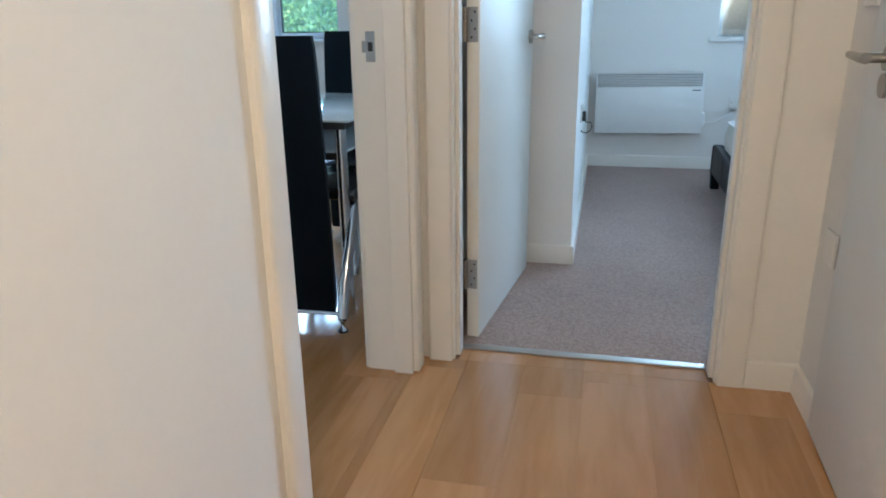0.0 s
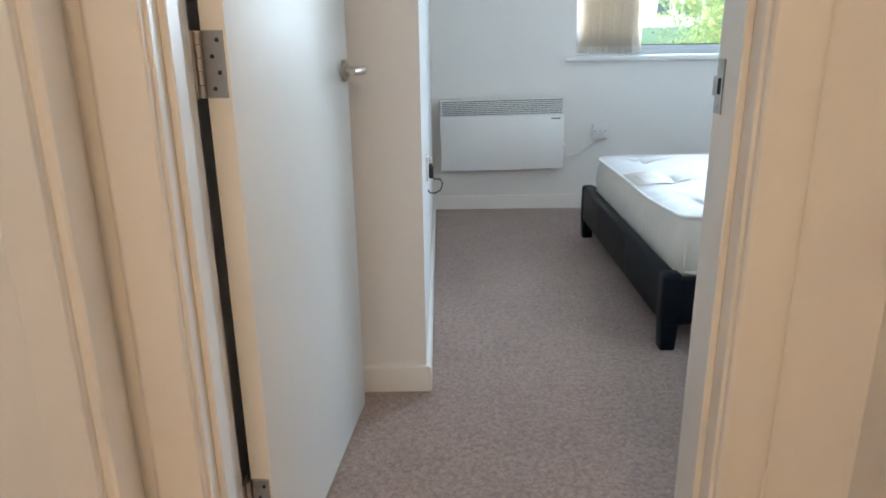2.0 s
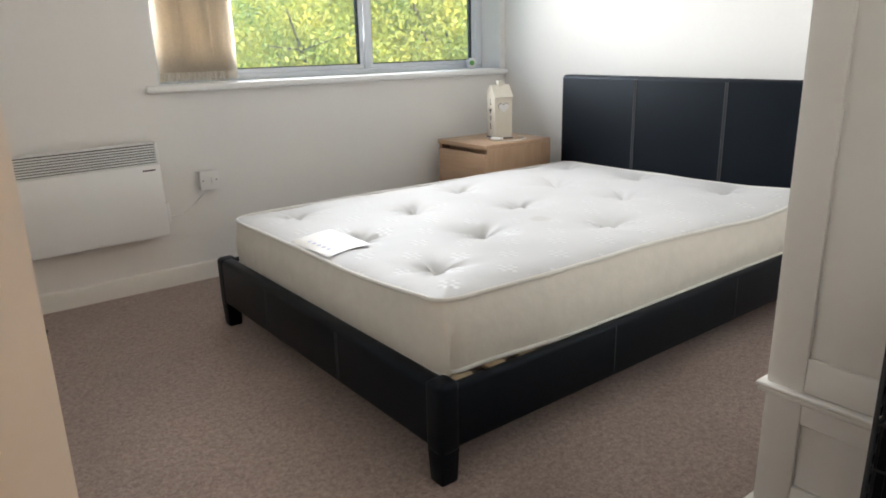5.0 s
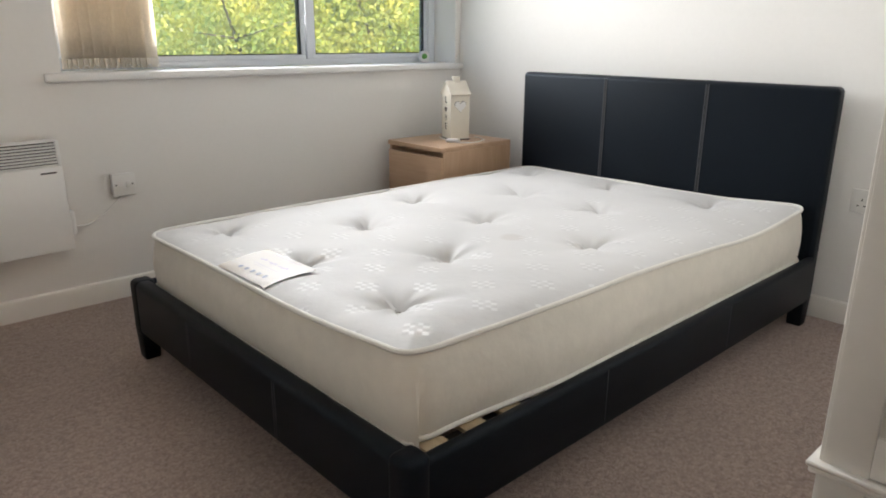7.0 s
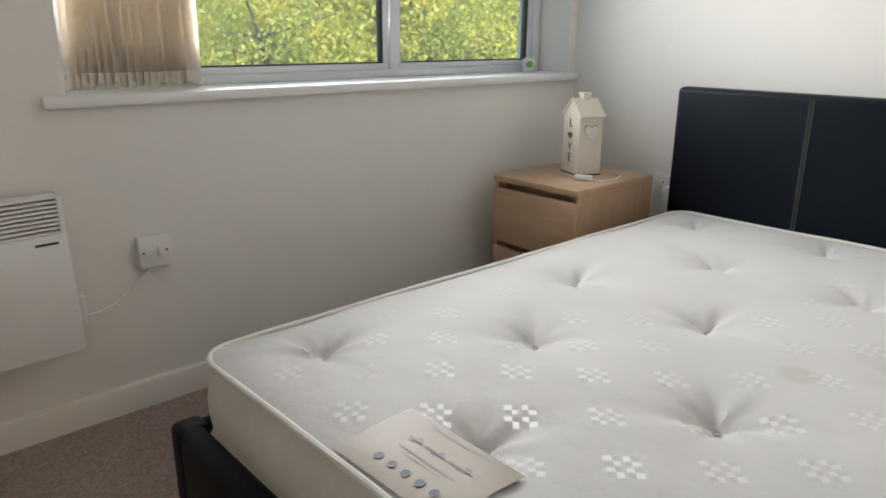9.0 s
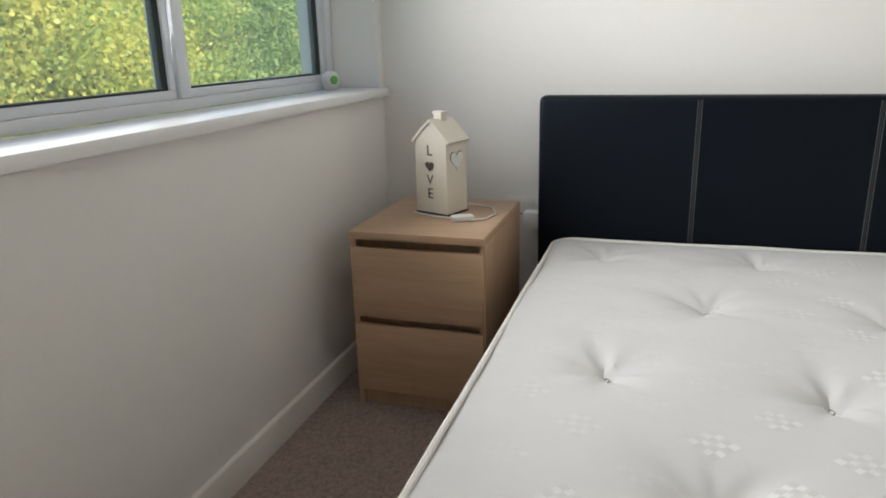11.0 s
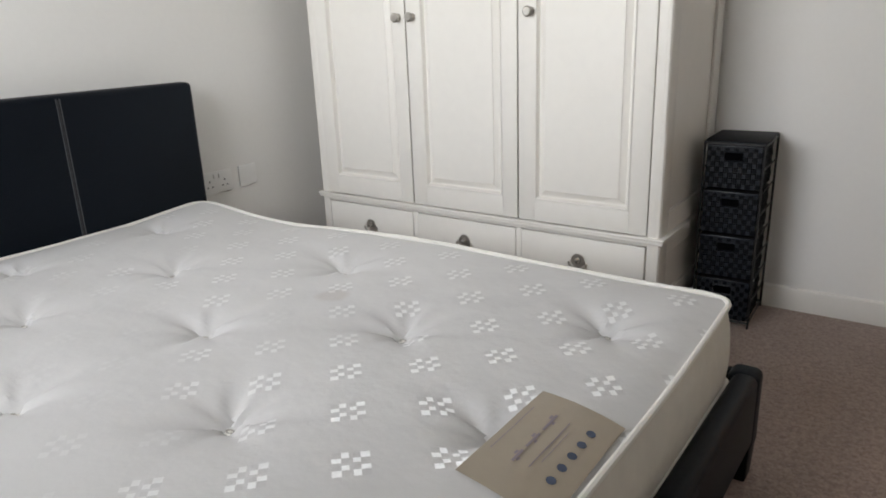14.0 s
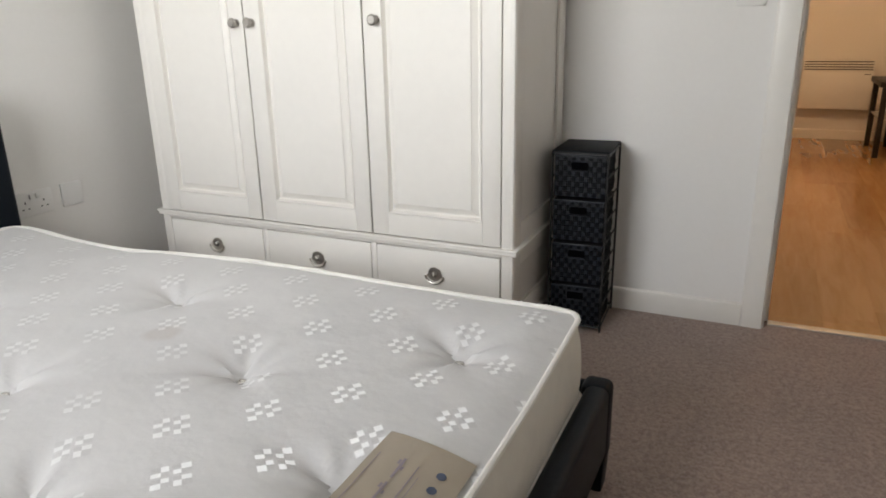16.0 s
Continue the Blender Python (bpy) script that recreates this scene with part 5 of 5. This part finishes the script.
# ---- outside ----
bm = bmesh.new()
prof = [(-600, -3.0), (0.5, -3.0), (9, -2.8), (20, -1.6), (45, 0.6), (60, 1.0), (120, 1.5), (900, 1.5)]
lines = [[bm.verts.new((x, y, z)) for x in (-700, -60, 0, 60, 700)] for y, z in prof]
for p_, q_ in zip(lines, lines[1:]):
    for k in range(4):
        bm.faces.new((p_[k], p_[k + 1], q_[k + 1], q_[k]))
structure("ground", finish(bm), GRASS, "rough grass rising away from the building", "ground")
structure("building_base", box(LIV_W - 0.15, EAST + 0.15, HALL_END - 0.15, 0.42, -3.0, -0.06), WALL, "lower storey of the building under the rooms", "building")

# pale house across the grass
house = thing("house", pose(12.5, 62, 1.0, 0, 0, -4), "pale rendered house with two rows of windows across the grass", "house")
part("wall", box(-9, 9, 0, 7, -0.4, 5.6), RENDERW, house)
bm = bmesh.new()
v = [bm.verts.new(p_) for p_ in ((-9.3, -0.3, 5.6), (9.3, -0.3, 5.6), (9.3, 7.3, 5.6), (-9.3, 7.3, 5.6), (-9.3, 3.5, 8.2), (9.3, 3.5, 8.2))]
for f_ in ((0, 1, 5, 4), (2, 3, 4, 5), (0, 4, 3), (1, 2, 5), (0, 3, 2, 1)):
    bm.faces.new([v[i] for i in f_])
part("roof", finish(bm), STONE, house, "grey slate roof")
for row in range(2):
    for k in range(7):
        x = -7.8 + k * 2.5
        win = part("window", boxes([(x, x + 1.1, -0.04, 0.02, 1.0 + row * 2.6, 2.3 + row * 2.6)]), SLOT, house)
        part("sill", box(x - 0.1, x + 1.2, -0.12, 0.0, 0.88 + row * 2.6, 0.99 + row * 2.6), STONE, win)

copy_thing(house, pose(-45, 46, -1.2, 0, 0, 30))

# sofa under the living room window
sofa = thing("sofa", pose(-5.52, -1.0, 0), "grey cloth sofa seen past the dining table", "sofa")
part("seat_base", box(-0.8, 0.40, -0.42, 0.42, 0.06, 0.42, 0.03, 3), SOFA, sofa)
part("arm", box(0.30, 0.46, -0.44, 0.44, 0.05, 0.60, 0.05, 4), SOFA, sofa)
part("arm", box(-0.86, -0.70, -0.44, 0.44, 0.05, 0.60, 0.05, 4), SOFA, sofa)
part("backrest", box(-0.72, 0.46, -0.48, -0.26, 0.3, 0.75, 0.07, 4), SOFA, sofa)

def tree(x, y, z0, h, r, mat, seed, leaves=38000, leaf=0.052):
    rnd = random.Random(seed)
    t = thing("tree", pose(x, y, z0), "broad leafy tree in early autumn colour" if mat is not LEAF_G else "dense green leafy tree", "tree", "trees outside")
    bm = bm_cyl(bmesh.new(), (0, 0, 0), (0, 0, h * 0.5), 0.16, 0.09, 10)
    for k in range(9):
        a, zz = rnd.uniform(0, 6.28), h * rnd.uniform(0.2, 0.5)
        tip = Vector((math.cos(a) * r * rnd.uniform(0.5, 0.9), math.sin(a) * r * rnd.uniform(0.5, 0.9), zz + h * rnd.uniform(0.1, 0.4)))
        bm_cyl(bm, (0, 0, zz), tip, 0.06, 0.015, 7)
        for q in range(3):
            b = tip * 0.7 + Vector((0, 0, zz * 0.3))
            e = b + Vector((rnd.uniform(-1, 1), rnd.uniform(-1, 1), rnd.uniform(-0.2, 1))) * r * 0.4
            bm_cyl(bm, b, e, 0.022, 0.006, 5)
    part("trunk", bm, BARK, t)
    cl = []
    for k in range(120):
        v = Vector((rnd.gauss(0, 1), rnd.gauss(0, 1), rnd.gauss(0, 1))).normalized() * (rnd.uniform(0.35, 1.0))
        cl.append((Vector((v.x * r, v.y * r, h * 0.52 + v.z * h * 0.5)), rnd.uniform(0.35, 0.7) * r * 0.6))
    verts, faces = [], []
    for k in range(leaves):
        c, cr = cl[rnd.randrange(len(cl))]
        p = c + Vector((rnd.gauss(0, 1), rnd.gauss(0, 1), rnd.gauss(0, 0.8))) * cr * 0.42
        a = Vector((rnd.gauss(0, 1), rnd.gauss(0, 1), rnd.gauss(0, 1))).normalized()
        b = a.cross(Vector((rnd.gauss(0, 1), rnd.gauss(0, 1), rnd.gauss(0, 1)))).normalized()
        s = leaf * rnd.uniform(0.6, 1.3)
        n = len(verts)
        verts += [p - a * s, p - b * s * 0.7 + a * s * 0.15, p + a * s * 0.9, p + b * s * 0.7 + a * s * 0.15]
        faces.append((n, n + 1, n + 2, n + 3))
    me = bpy.data.meshes.new("crown")
    me.from_pydata([tuple(v) for v in verts], [], faces)
    me.materials.append(mat)
    ob = new("crown", me)
    ob.parent = t
    return t


rows = [(4.0, 8.6, LEAF_Y), (6.2, 7.7, LEAF_Y), (8.8, 8.5, LEAF_M), (12.0, 8.0, LEAF_G), (15.0, 9.0, LEAF_G), (18.5, 8.5, LEAF_G), (22.5, 10.0, LEAF_G),
        (5.4, 11.4, LEAF_Y), (9.0, 12.0, LEAF_G), (13.6, 13.2, LEAF_G), (18.0, 13.0, LEAF_Y), (25.0, 14.0, LEAF_G), (7.6, 16.0, LEAF_G),
        (-7.4, 10.0, LEAF_G), (-9.9, 9.6, LEAF_M), (-5.0, 12.5, LEAF_G)]
for k, (x, y, m_) in enumerate(rows):
    tree(x, y, -3.0, 6.2 + 1.4 * ((k * 37) % 10) / 10, 2.25 + 0.5 * ((k * 53) % 10) / 10, m_, k + 5, *((60000, 0.040) if k in (0, 1, 2, 7) else (34000, 0.050)))

# ---- laminate planks, last ----
structure("laminate_floor", boxes([(HALL_W, HALL_E, HALL_END, HALL, -0.06, -0.004), (-2.643, -1.793, HALL, -3.085, -0.06, -0.004), (LIV_E, HALL_W, -4.11, -3.255, -0.06, -0.004),
                                   (LIV_W, LIV_E, HALL_END, NORTH, -0.06, -0.004)]), SUBFLOOR, "warm beech laminate plank floor", "laminate floor")
floor_ob = bpy.data.objects["laminate_floor"]
cache = {}


def plank(x0, x1, y0, y1):
    key = (round(x1 - x0, 3), round(y1 - y0, 3))
    if key not in cache:
        w, d = key
        me = to_mesh("plank", box(0.0003, w - 0.0003, 0.0003, d - 0.0003, -0.004, 0.0), PLANK, False)
        cache[key] = me
    ob = new("plank", cache[key])
    ob.location = (x0, y0, 0)
    ob.parent = floor_ob


PW, PL = 0.1825, 1.22


def lay(xa, xb, ya, yb):
    k0 = math.floor((xa + 2.386) / PW)
    k1 = math.ceil((xb + 2.386) / PW)
    for k in range(k0, k1):
        px0, px1 = max(xa, -2.386 + k * PW), min(xb, -2.386 + (k + 1) * PW)
        if px1 - px0 < 0.004:
            continue
        start = -3.342 + (0.107 if k % 3 == 1 else (-0.45 if k % 3 == 2 else 0.0))
        n0, n1 = math.floor((ya - start) / PL), math.ceil((yb - start) / PL)
        for n in range(n0, n1):
            py0, py1 = max(ya, start + n * PL), min(yb, start + (n + 1) * PL)
            if py1 - py0 > 0.004:
                plank(px0, px1, py0, py1)


lay(HALL_W, HALL_E, HALL_END, HALL)
lay(-2.60, -1.835, HALL, -3.09)
lay(LIV_E, HALL_W, -4.08, -3.285)
lay(-4.6, LIV_E, -4.4, NORTH)
bm = boxes([(-7.6 + i * 0.2, -7.6 + (i + 1) * 0.2 - 0.001, HALL_END + j * 1.2, min(HALL_END + (j + 1) * 1.2 - 0.001, NORTH), -0.004, 0.0) for i in range(15) for j in range(7)])
tagged(part("planks", bm, PLANK, floor_ob), kind="stuff")
bm = boxes([(-4.598 + i * 0.193, -4.598 + (i + 1) * 0.193 - 0.001, HALL_END + j * 1.12, HALL_END + (j + 1) * 1.12 - 0.001, -0.004, 0.0) for i in range(9) for j in range(3)])
tagged(part("planks", bm, PLANK, floor_ob), kind="stuff")
